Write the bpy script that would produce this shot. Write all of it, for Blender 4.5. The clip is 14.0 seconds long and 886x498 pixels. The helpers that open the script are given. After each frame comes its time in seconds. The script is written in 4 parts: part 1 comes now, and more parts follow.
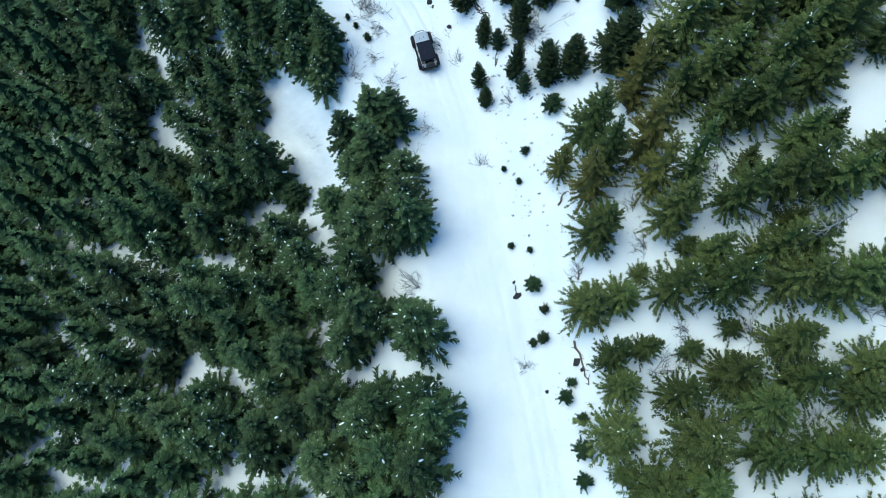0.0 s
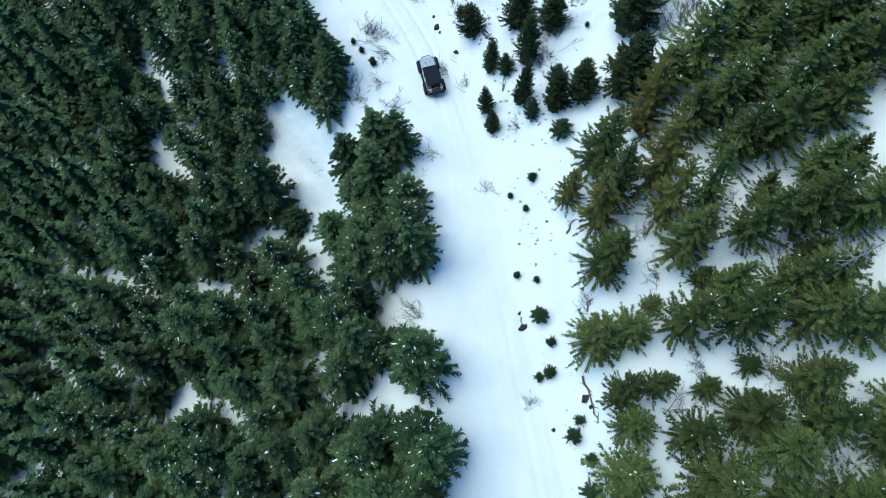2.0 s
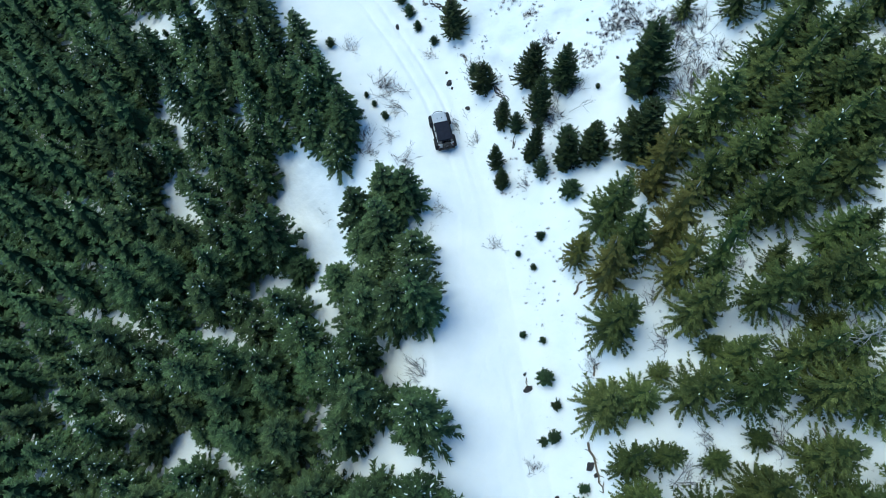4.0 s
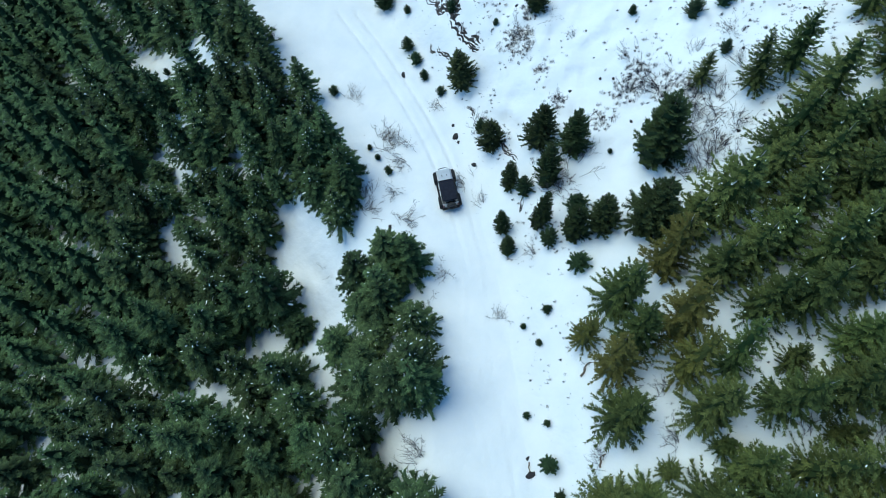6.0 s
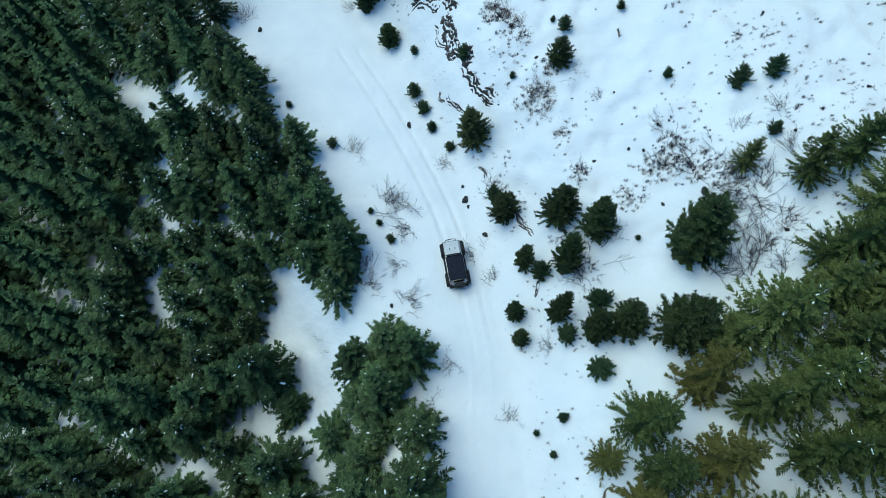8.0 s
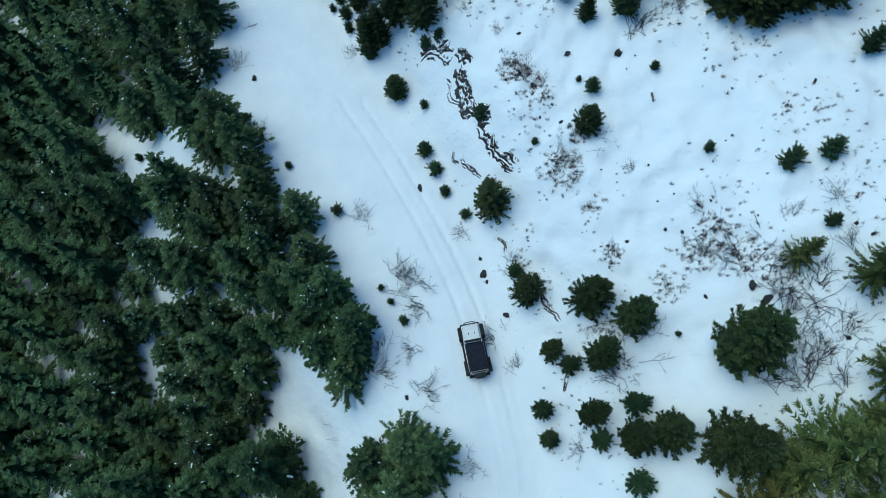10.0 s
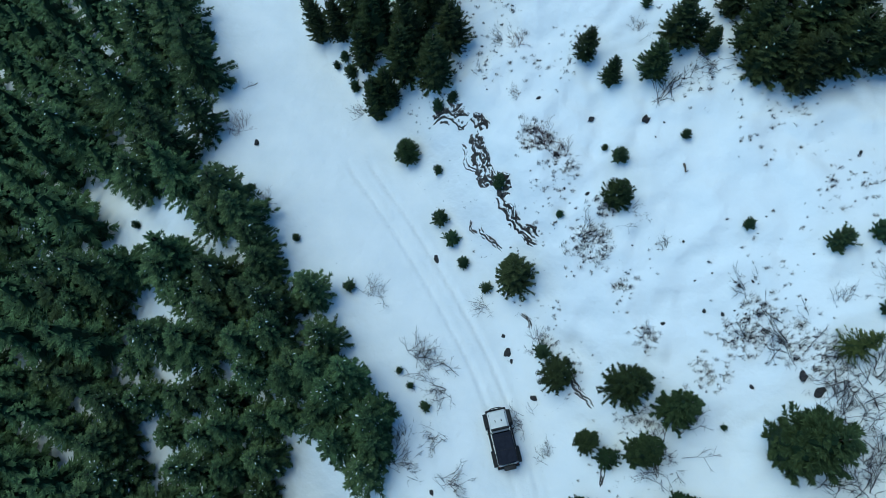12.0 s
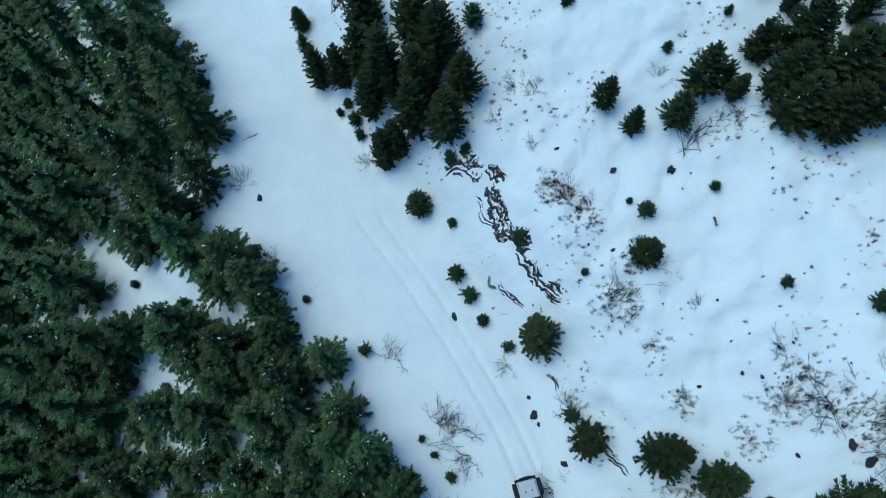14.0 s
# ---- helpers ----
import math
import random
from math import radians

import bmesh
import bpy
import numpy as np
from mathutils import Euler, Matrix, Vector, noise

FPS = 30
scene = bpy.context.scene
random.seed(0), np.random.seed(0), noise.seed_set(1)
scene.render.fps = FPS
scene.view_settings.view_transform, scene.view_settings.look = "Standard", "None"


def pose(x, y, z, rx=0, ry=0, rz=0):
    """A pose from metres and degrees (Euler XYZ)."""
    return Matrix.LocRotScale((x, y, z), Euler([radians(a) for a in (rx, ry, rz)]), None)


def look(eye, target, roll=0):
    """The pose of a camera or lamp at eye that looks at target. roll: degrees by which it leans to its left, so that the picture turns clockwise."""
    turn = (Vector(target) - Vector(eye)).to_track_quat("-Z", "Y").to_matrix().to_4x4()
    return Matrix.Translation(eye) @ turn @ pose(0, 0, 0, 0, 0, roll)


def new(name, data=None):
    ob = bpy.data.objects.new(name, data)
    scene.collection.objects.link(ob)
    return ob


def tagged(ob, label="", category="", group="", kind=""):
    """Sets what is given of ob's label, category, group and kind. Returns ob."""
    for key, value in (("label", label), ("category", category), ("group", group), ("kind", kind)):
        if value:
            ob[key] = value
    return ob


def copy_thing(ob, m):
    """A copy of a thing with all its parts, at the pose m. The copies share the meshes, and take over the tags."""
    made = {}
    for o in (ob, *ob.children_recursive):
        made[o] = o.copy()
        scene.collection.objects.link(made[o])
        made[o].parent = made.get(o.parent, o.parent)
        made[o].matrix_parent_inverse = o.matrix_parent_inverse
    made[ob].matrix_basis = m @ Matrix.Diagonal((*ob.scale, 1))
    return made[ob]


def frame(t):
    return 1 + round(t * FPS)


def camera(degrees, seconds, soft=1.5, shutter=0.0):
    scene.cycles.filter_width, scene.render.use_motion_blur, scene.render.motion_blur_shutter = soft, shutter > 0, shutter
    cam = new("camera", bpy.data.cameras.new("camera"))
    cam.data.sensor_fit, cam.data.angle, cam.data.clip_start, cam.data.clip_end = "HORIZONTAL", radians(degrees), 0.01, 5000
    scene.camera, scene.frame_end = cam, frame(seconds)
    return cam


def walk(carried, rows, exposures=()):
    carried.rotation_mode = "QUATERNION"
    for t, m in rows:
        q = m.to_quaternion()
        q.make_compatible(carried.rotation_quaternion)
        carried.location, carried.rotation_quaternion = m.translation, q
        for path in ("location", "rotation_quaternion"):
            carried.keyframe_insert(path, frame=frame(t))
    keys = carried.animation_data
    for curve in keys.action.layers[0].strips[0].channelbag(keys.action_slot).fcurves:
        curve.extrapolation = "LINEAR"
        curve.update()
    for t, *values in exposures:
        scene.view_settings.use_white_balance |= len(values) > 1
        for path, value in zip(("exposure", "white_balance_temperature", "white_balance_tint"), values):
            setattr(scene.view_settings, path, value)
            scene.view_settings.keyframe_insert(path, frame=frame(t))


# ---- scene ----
# ---- camera: a drone that follows the road, looking steeply down ----
cam = camera(68.4, 14.0, soft=0.8)
METRES, EYE, TILT, LEAN, TURN = 46.0, 58.0, -72.2, 2.4, 0.0
ROWS = [
    (0.0, 0.0, 0.0, 0.0, 0.0, 0.0, 0.0),
    (0.5, 0.0, 0.0166, -0.0058, 0.02, 0.33, 0.0),
    (1.0, 0.0026, 0.0311, -0.0099, 0.15, 1.0, -0.32),
    (1.5, 0.0035, 0.0423, -0.0123, 0.28, 2.03, -0.69),
    (2.0, 0.0029, 0.05, -0.0137, 0.38, 3.13, -0.96),
    (2.5, 0.0037, 0.0532, -0.012, 0.52, 4.06, -1.28),
    (3.0, 0.0041, 0.0531, -0.0055, 0.67, 5.11, -1.67),
    (5.5, 0.0091, 0.0725, 0.1099, 1.49, 6.92, -3.65),
    (6.0, 0.0065, 0.0892, 0.1562, 1.54, 6.52, -3.77),
    (6.5, 0.0039, 0.1117, 0.2097, 1.64, 5.92, -3.98),
    (7.0, -0.0009, 0.1392, 0.2649, 1.71, 5.43, -4.33),
    (7.5, -0.0076, 0.1666, 0.3264, 1.81, 4.37, -4.55),
    (8.0, -0.0163, 0.1925, 0.3874, 1.94, 3.53, -4.79),
    (10.5, -0.0935, 0.3044, 0.6228, 1.2, 1.14, -3.66),
    (11.0, -0.1069, 0.321, 0.655, 1.07, 1.22, -3.31),
    (11.5, -0.1217, 0.3361, 0.686, 0.9, 1.43, -2.93),
    (12.0, -0.1354, 0.3506, 0.7187, 0.76, 1.49, -2.51),
    (12.5, -0.1494, 0.3646, 0.7484, 0.55, 1.46, -2.02),
    (13.0, -0.1633, 0.3792, 0.7773, 0.33, 1.4, -1.41),
    (13.5, -0.1756, 0.3911, 0.8028, 0.12, 1.36, -0.88),
    (14.0, -0.1872, 0.3997, 0.827, -0.1, 1.23, -0.29),
]
walk(cam, [(t, pose(0, 0, EYE, TILT, LEAN, TURN) @ pose(METRES * x, METRES * y, METRES * z, 90 + pitch, roll, yaw)) for t, x, y, z, yaw, pitch, roll in ROWS],
     exposures=[(0.0, 0.34, 5500, -12), (3.0, 0.32, 5500, -12), (6.0, 0.14, 5480, -13), (8.0, -0.04, 5400, -15), (11.0, -0.25, 5150, -16), (14.0, -0.31, 5090, -16)])

# ---- light: an overcast winter afternoon, soft and blue ----
world = bpy.data.worlds.new("overcast_sky")
scene.world = world
world.use_nodes = True
wt = world.node_tree
sky = wt.nodes.new("ShaderNodeTexSky")
sky.sky_type, sky.sun_disc = "NISHITA", False
sky.sun_elevation, sky.sun_rotation = radians(65), radians(-70)
sky.ozone_density, sky.dust_density = 8.0, 0.1
wt.links.new(sky.outputs["Color"], wt.nodes["Background"].inputs["Color"])
wt.nodes["Background"].inputs["Strength"].default_value = 0.17
sun = new("sun", bpy.data.lights.new("sun", "SUN"))
sun.data.energy, sun.data.angle, sun.data.color = 2.38, radians(48), (1.0, 0.87, 0.68)
sun.matrix_world = look((-24, 9, 56), (0, 0, 0))


# ---- materials ----
def mat(name, color, rough=0.6, metal=0.0, spread=None, size=1.0, detail=6.0, bump=0.0, bump_size=None, island=0.0, each=0.0, coat=0.0, spec=0.5, hue=(0.503, 0.46)):
    """A node material: base colour, mottled to the colour in spread at the given size in metres, with fine relief,
    and varied by island or by object."""
    m = bpy.data.materials.new(name)
    m.use_nodes = True
    nt = m.node_tree
    p = nt.nodes["Principled BSDF"]
    p.inputs["Roughness"].default_value, p.inputs["Metallic"].default_value = rough, metal
    p.inputs["Coat Weight"].default_value = coat
    p.inputs["Specular IOR Level"].default_value = spec
    p.inputs["Base Color"].default_value = (*color, 1)
    out = None
    tc = nt.nodes.new("ShaderNodeTexCoord")
    if spread:
        n = nt.nodes.new("ShaderNodeTexNoise")
        n.inputs["Scale"].default_value, n.inputs["Detail"].default_value = 1.0 / size, detail
        nt.links.new(tc.outputs["Object"], n.inputs["Vector"])
        r = nt.nodes.new("ShaderNodeMapRange")
        r.inputs["From Min"].default_value, r.inputs["From Max"].default_value = 0.35, 0.65
        nt.links.new(n.outputs["Fac"], r.inputs["Value"])
        mix = nt.nodes.new("ShaderNodeMix")
        mix.data_type = "RGBA"
        mix.inputs[6].default_value, mix.inputs[7].default_value = (*color, 1), (*spread, 1)
        nt.links.new(r.outputs["Result"], mix.inputs[0])
        out = mix.outputs[2]
    for amount, kind in ((island, "ShaderNodeNewGeometry"), (each, "ShaderNodeObjectInfo")):
        if amount:
            g = nt.nodes.new(kind)
            r = nt.nodes.new("ShaderNodeMapRange")
            r.inputs["To Min"].default_value, r.inputs["To Max"].default_value = 1 - amount, 1 + amount
            nt.links.new(g.outputs["Random Per Island" if kind.endswith("Geometry") else "Random"], r.inputs["Value"])
            hsv = nt.nodes.new("ShaderNodeHueSaturation")
            if out:
                nt.links.new(out, hsv.inputs["Color"])
            else:
                hsv.inputs["Color"].default_value = (*color, 1)
            nt.links.new(r.outputs["Result"], hsv.inputs["Value"])
            if kind.endswith("ObjectInfo"):
                h = nt.nodes.new("ShaderNodeMapRange")
                h.inputs["To Min"].default_value, h.inputs["To Max"].default_value = hue
                w = nt.nodes.new("ShaderNodeTexWhiteNoise")
                w.noise_dimensions = "1D"
                nt.links.new(g.outputs["Random"], w.inputs["W"])
                nt.links.new(w.outputs["Value"], h.inputs["Value"])
                nt.links.new(h.outputs["Result"], hsv.inputs["Hue"])
            out = hsv.outputs["Color"]
    if out:
        nt.links.new(out, p.inputs["Base Color"])
    if bump:
        n = nt.nodes.new("ShaderNodeTexNoise")
        n.inputs["Scale"].default_value, n.inputs["Detail"].default_value = 1.0 / (bump_size or size), 8.0
        nt.links.new(tc.outputs["Object"], n.inputs["Vector"])
        b = nt.nodes.new("ShaderNodeBump")
        b.inputs["Strength"].default_value, b.inputs["Distance"].default_value = 1.0, bump
        nt.links.new(n.outputs["Fac"], b.inputs["Height"])
        nt.links.new(b.outputs["Normal"], p.inputs["Normal"])
    return m


SNOW = mat("snow", (0.86, 0.87, 0.88), 0.75, spread=(0.80, 0.82, 0.84), size=3.0, bump=0.13, bump_size=0.8, spec=0.3)
SNOW_LUMP = mat("snow_lump", (0.93, 0.94, 0.95), 0.7, bump=0.02, bump_size=0.1, spec=0.3)


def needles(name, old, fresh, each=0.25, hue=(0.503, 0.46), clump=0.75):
    """Needles: dark inside, where the crown's own shade is painted in, paler on the young shoots, mottled by clump and
    by shoot, and varied from tree to tree.
    """
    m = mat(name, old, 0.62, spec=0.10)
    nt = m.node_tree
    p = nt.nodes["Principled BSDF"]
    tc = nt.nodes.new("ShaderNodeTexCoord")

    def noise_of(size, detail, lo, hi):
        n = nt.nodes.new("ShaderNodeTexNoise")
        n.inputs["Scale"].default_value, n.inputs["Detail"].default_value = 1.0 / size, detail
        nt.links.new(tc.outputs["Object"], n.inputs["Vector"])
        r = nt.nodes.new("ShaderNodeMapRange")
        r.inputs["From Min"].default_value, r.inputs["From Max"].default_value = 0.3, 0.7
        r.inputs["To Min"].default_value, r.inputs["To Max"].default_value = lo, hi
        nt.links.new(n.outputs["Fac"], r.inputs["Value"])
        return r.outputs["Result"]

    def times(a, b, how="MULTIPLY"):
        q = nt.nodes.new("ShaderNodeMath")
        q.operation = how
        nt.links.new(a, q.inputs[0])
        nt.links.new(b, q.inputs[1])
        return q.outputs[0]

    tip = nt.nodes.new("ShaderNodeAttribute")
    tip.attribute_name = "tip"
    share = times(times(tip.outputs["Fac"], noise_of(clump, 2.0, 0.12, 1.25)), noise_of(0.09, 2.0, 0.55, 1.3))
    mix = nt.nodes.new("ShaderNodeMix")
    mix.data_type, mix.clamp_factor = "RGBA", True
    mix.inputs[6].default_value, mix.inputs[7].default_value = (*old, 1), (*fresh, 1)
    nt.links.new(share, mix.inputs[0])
    island, tree, spin = nt.nodes.new("ShaderNodeNewGeometry"), nt.nodes.new("ShaderNodeObjectInfo"), nt.nodes.new("ShaderNodeTexWhiteNoise")
    spin.noise_dimensions = "1D"
    nt.links.new(tree.outputs["Random"], spin.inputs["W"])
    bright = []
    for socket, lo, hi in ((island.outputs["Random Per Island"], 0.84, 1.16), (tree.outputs["Random"], 1 - each, 1 + each), (spin.outputs["Value"], *hue)):
        r = nt.nodes.new("ShaderNodeMapRange")
        r.inputs["To Min"].default_value, r.inputs["To Max"].default_value = lo, hi
        nt.links.new(socket, r.inputs["Value"])
        bright.append(r.outputs["Result"])
    hsv = nt.nodes.new("ShaderNodeHueSaturation")
    nt.links.new(mix.outputs[2], hsv.inputs["Color"])
    nt.links.new(times(bright[0], bright[1]), hsv.inputs["Value"])
    nt.links.new(bright[2], hsv.inputs["Hue"])
    nt.links.new(hsv.outputs["Color"], p.inputs["Base Color"])
    n, b = nt.nodes.new("ShaderNodeTexNoise"), nt.nodes.new("ShaderNodeBump")
    n.inputs["Scale"].default_value, n.inputs["Detail"].default_value = 22.0, 3.0
    nt.links.new(tc.outputs["Object"], n.inputs["Vector"])
    b.inputs["Strength"].default_value, b.inputs["Distance"].default_value = 0.8, 0.05
    nt.links.new(n.outputs["Fac"], b.inputs["Height"])
    nt.links.new(b.outputs["Normal"], p.inputs["Normal"])
    return m


# First colour, for inner needles, is darkened to imitate shade inside the crown.
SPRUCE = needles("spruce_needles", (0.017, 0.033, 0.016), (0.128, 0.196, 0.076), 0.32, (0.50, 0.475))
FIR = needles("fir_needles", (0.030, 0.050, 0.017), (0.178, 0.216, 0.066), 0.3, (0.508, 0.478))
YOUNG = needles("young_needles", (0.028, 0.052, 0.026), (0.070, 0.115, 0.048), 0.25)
BARK = mat("bark", (0.10, 0.075, 0.055), 0.9, spread=(0.17, 0.14, 0.11), size=0.15, bump=0.02, bump_size=0.06)
GREY_WOOD = mat("weathered_wood", (0.22, 0.22, 0.21), 0.9, spread=(0.34, 0.33, 0.31), size=0.2, bump=0.02, bump_size=0.05)
TWIG = mat("bare_twigs", (0.030, 0.027, 0.034), 0.85, spread=(0.056, 0.048, 0.052), size=0.3, each=0.3)
RED_TWIG = mat("reddish_twigs", (0.065, 0.035, 0.036), 0.85, spread=(0.10, 0.06, 0.058), size=0.3, each=0.25)
GRASS = mat("dry_grass", (0.07, 0.056, 0.045), 0.9, island=0.5)
HEATHER = mat("withered_heather", (0.022, 0.021, 0.038), 0.9, island=0.5)


def rock_material():
    """Weathered rock with scraps of snow on its flat tops."""
    m = mat("outcrop_rock", (0.012, 0.011, 0.011), 0.85, spread=(0.070, 0.061, 0.052), size=0.25, bump=0.08, bump_size=0.2, each=0.3)
    nt = m.node_tree
    p = nt.nodes["Principled BSDF"]
    old = p.inputs["Base Color"].links[0].from_socket
    g, s = nt.nodes.new("ShaderNodeNewGeometry"), nt.nodes.new("ShaderNodeSeparateXYZ")
    nt.links.new(g.outputs["Normal"], s.inputs["Vector"])
    n = nt.nodes.new("ShaderNodeTexNoise")
    n.inputs["Scale"].default_value = 2.2
    nt.links.new(g.outputs["Position"], n.inputs["Vector"])
    add = nt.nodes.new("ShaderNodeMath")
    add.operation = "ADD"
    nt.links.new(s.outputs["Z"], add.inputs[0])
    nt.links.new(n.outputs["Fac"], add.inputs[1])
    r = nt.nodes.new("ShaderNodeMapRange")
    r.inputs["From Min"].default_value, r.inputs["From Max"].default_value = 1.32, 1.44
    nt.links.new(add.outputs["Value"], r.inputs["Value"])
    mix = nt.nodes.new("ShaderNodeMix")
    mix.data_type = "RGBA"
    mix.inputs[7].default_value = (0.85, 0.86, 0.88, 1)
    nt.links.new(r.outputs["Result"], mix.inputs[0])
    nt.links.new(old, mix.inputs[6])
    nt.links.new(mix.outputs[2], p.inputs["Base Color"])
    return m


ROCK = rock_material()
STONE = mat("dark_stone", (0.016, 0.015, 0.017), 0.85, spread=(0.045, 0.040, 0.040), size=0.2, bump=0.03, bump_size=0.1, each=0.3)
PAINT = mat("silver_paint", (0.44, 0.46, 0.49), 0.35, 0.25, spread=(0.50, 0.52, 0.55), size=0.6, coat=0.3)
BLACK_ROOF = mat("black_hardtop", (0.014, 0.016, 0.026), 0.6, spread=(0.020, 0.022, 0.034), size=0.3, bump=0.002, bump_size=0.02, spec=0.06)
BLACK_PLASTIC = mat("black_plastic", (0.009, 0.009, 0.011), 0.6, spread=(0.015, 0.015, 0.018), size=0.2, spec=0.25)
RUBBER = mat("tyre_rubber", (0.010, 0.010, 0.011), 0.8, spread=(0.03, 0.03, 0.032), size=0.15, bump=0.006, bump_size=0.04)
RIM_METAL = mat("dark_rim", (0.12, 0.12, 0.125), 0.4, 0.9)
GLASS = mat("dark_glass", (0.012, 0.014, 0.018), 0.06, coat=1.0)
LAMP_GLASS = mat("lamp_lens", (0.55, 0.56, 0.58), 0.12, coat=1.0)
RED_LENS = mat("red_lens", (0.12, 0.010, 0.010), 0.2, coat=1.0)


# ---- the lie of the land ----
def smooth_line(xs, ys, reach=8):
    grid = np.arange(-60, 180, 0.5)
    kernel = np.hanning(2 * reach + 1)
    line = np.convolve(np.pad(np.interp(grid, xs, ys), reach, mode="edge"), kernel / kernel.sum(), "valid")
    return lambda y: np.interp(y, grid, line)


def profile(xs, ys):
    grid = np.arange(0, 400, 0.25)
    kernel = np.hanning(9)
    line = np.convolve(np.pad(np.interp(grid, xs, ys), 4, mode="edge"), kernel / kernel.sum(), "valid")
    line[:3] = np.interp(grid[:3], [0, 0.75], [0, line[3]])
    return lambda d: np.interp(d, grid, line)


def ease(a, b, x):
    t = np.clip((x - a) / (b - a), 0, 1)
    return t * t * (3 - 2 * t)


road_right = smooth_line([-40, 0, 14, 30, 41, 48, 55, 62, 70, 77, 86, 130], [13, 7.1, 4.1, 1.1, -2.3, -4.6, -8.2, -12.5, -18.7, -23.2, -27.2, -45])
road_left = smooth_line([-40, 0, 12, 20, 26, 31, 36, 40, 45, 52, 56, 60, 68, 75, 86, 130],
                        [0, -1.8, -3.3, -4.2, -5.2, -6.4, -9, -13, -17.3, -22.3, -25.5, -29, -31, -33, -37.6, -54])
road_level = smooth_line([-40, 5, 25, 38, 43, 55, 70, 180], [3.6, 2.7, 2.0, 0.6, 0.15, 0.1, 0, -1])
UP, DOWN = [0, 1.5, 3, 7, 10, 13, 17, 21, 25, 40, 80, 400], [0, 2, 5, 9, 20, 27, 45, 80, 400]
rise_south = profile(UP, [0, 0.7, 1.7, 4.3, 5.8, 7.0, 9.3, 11.7, 13.8, 20, 34, 80])
rise_north = profile(UP, [0, 0.9, 2.6, 6.4, 7.3, 8.0, 9.2, 10.7, 12, 15.5, 26, 70])
fall_south = profile(DOWN, [0, -0.5, -2.9, -7.2, -13.2, -15.8, -23, -33, -70])
fall_north = profile(DOWN, [0, -0.4, -2.7, -6, -12.5, -16, -23, -33, -70])
track_middle = smooth_line([-40, 1.4, 14.8, 22, 31, 37.6, 41.8, 45.5, 50.8, 57, 62, 70], [11, 4.1, 1.7, -0.2, -0.9, -2.8, -4.4, -6, -9.05, -13.05, -16.8, -23], 5)


def waves(x, y, size, seed):
    """Soft, irregular swell between about -1 and 1, from random heights on a turned lattice."""
    total, weight = 0, 1.0
    for octave in range(2):
        a = 0.7 + seed + 1.3 * octave
        u = (x * math.cos(a) - y * math.sin(a)) / size * 2 ** octave + 17.3 * seed
        v = (x * math.sin(a) + y * math.cos(a)) / size * 2 ** octave - 9.1 * seed
        i, j = np.floor(u), np.floor(v)
        fu, fv = u - i, v - j
        fu, fv = fu * fu * fu * (fu * (fu * 6 - 15) + 10), fv * fv * fv * (fv * (fv * 6 - 15) + 10)

        def at(p, q):
            h = np.sin(p * 127.1 + q * 311.7 + seed * 74.7) * 43758.5453
            return (h - np.floor(h)) * 2 - 1

        total = total + weight * ((at(i, j) * (1 - fu) + at(i + 1, j) * fu) * (1 - fv) + (at(i, j + 1) * (1 - fu) + at(i + 1, j + 1) * fu) * fv)
        weight *= 0.5
    return total


def beside(x, y):
    """Metres up the bank from the road's right edge, and down the slope from its left edge."""
    cr = 1 / np.hypot(1, (road_right(y + 4) - road_right(y - 4)) / 8)
    cl = 1 / np.hypot(1, (road_left(y + 4) - road_left(y - 4)) / 8)
    return np.maximum((x - road_right(y)) * cr, 0), np.maximum((road_left(y) - x) * cl, 0)


def ground(x, y):
    x, y = np.asarray(x, float), np.asarray(y, float)
    up, down = beside(x, y)
    b, c = ease(46, 60, y), ease(38, 50, y)
    return road_level(y) + rise_south(up) * (1 - b) + rise_north(up) * b + fall_south(down) * (1 - c) + fall_north(down) * c


def snow_surface(x, y):
    up, down = beside(x, y)
    off = ease(0.3, 5, up) + ease(0.3, 5, down)
    z = ground(x, y) + off * (0.30 * waves(x, y, 6, 1) + (0.13 + 0.14 * ease(32, 42, y)) * waves(x, y, 1.8, 2)) + ease(1, 6, up) * ease(30, 40, y) * 0.075 * waves(x, y, 0.95, 5)
    z += (1 - np.clip(off, 0, 1)) * (0.05 * waves(x, y, 4, 3) + 0.02 * waves(x, y, 0.9, 4))
    middle = track_middle(y)
    slant = np.hypot(1, (track_middle(y + 1) - track_middle(y - 1)) / 2)
    across = (x - middle) / slant
    end = 1 - ease(62.3, 63.3, y)
    for side, depth in ((-0.82, 0.15), (0.82, 0.15)):
        d = np.abs(across - side)
        worn = end * (0.15 + 0.85 * ease(28, 46, y))
        z -= worn * (depth * (1 - ease(0.13, 0.28, d)) - 0.06 * np.exp(-((d - 0.40) / 0.12) ** 2))
    for shift, depth in ((0.95, 0.03), (-1.35, 0.03), (2.6, 0.035), (1.9, 0.025)):
        d = np.abs(across - shift + 0.25 * np.sin(y * 0.13 + shift))
        z -= (1 - np.clip(off, 0, 1)) * (1 - ease(40, 56, y)) * depth * (1 - ease(0.05, 0.4, d))
    return z


def far_axis(a, b, steps, reach=2600.0):
    """Coordinates from a to b in the given (end, step) stretches, then ever wider to the horizon."""
    line, at = [], a
    for end, step in steps:
        while at < end - 1e-6:
            line.append(at)
            at += step
    line.append(b)
    before, after, gap = [], [], 0.6
    lo, hi = a, b
    while hi < reach:
        gap *= 1.28
        lo, hi = lo - gap, hi + gap
        before.insert(0, lo)
        after.append(hi)
    return np.array(before + line + after)


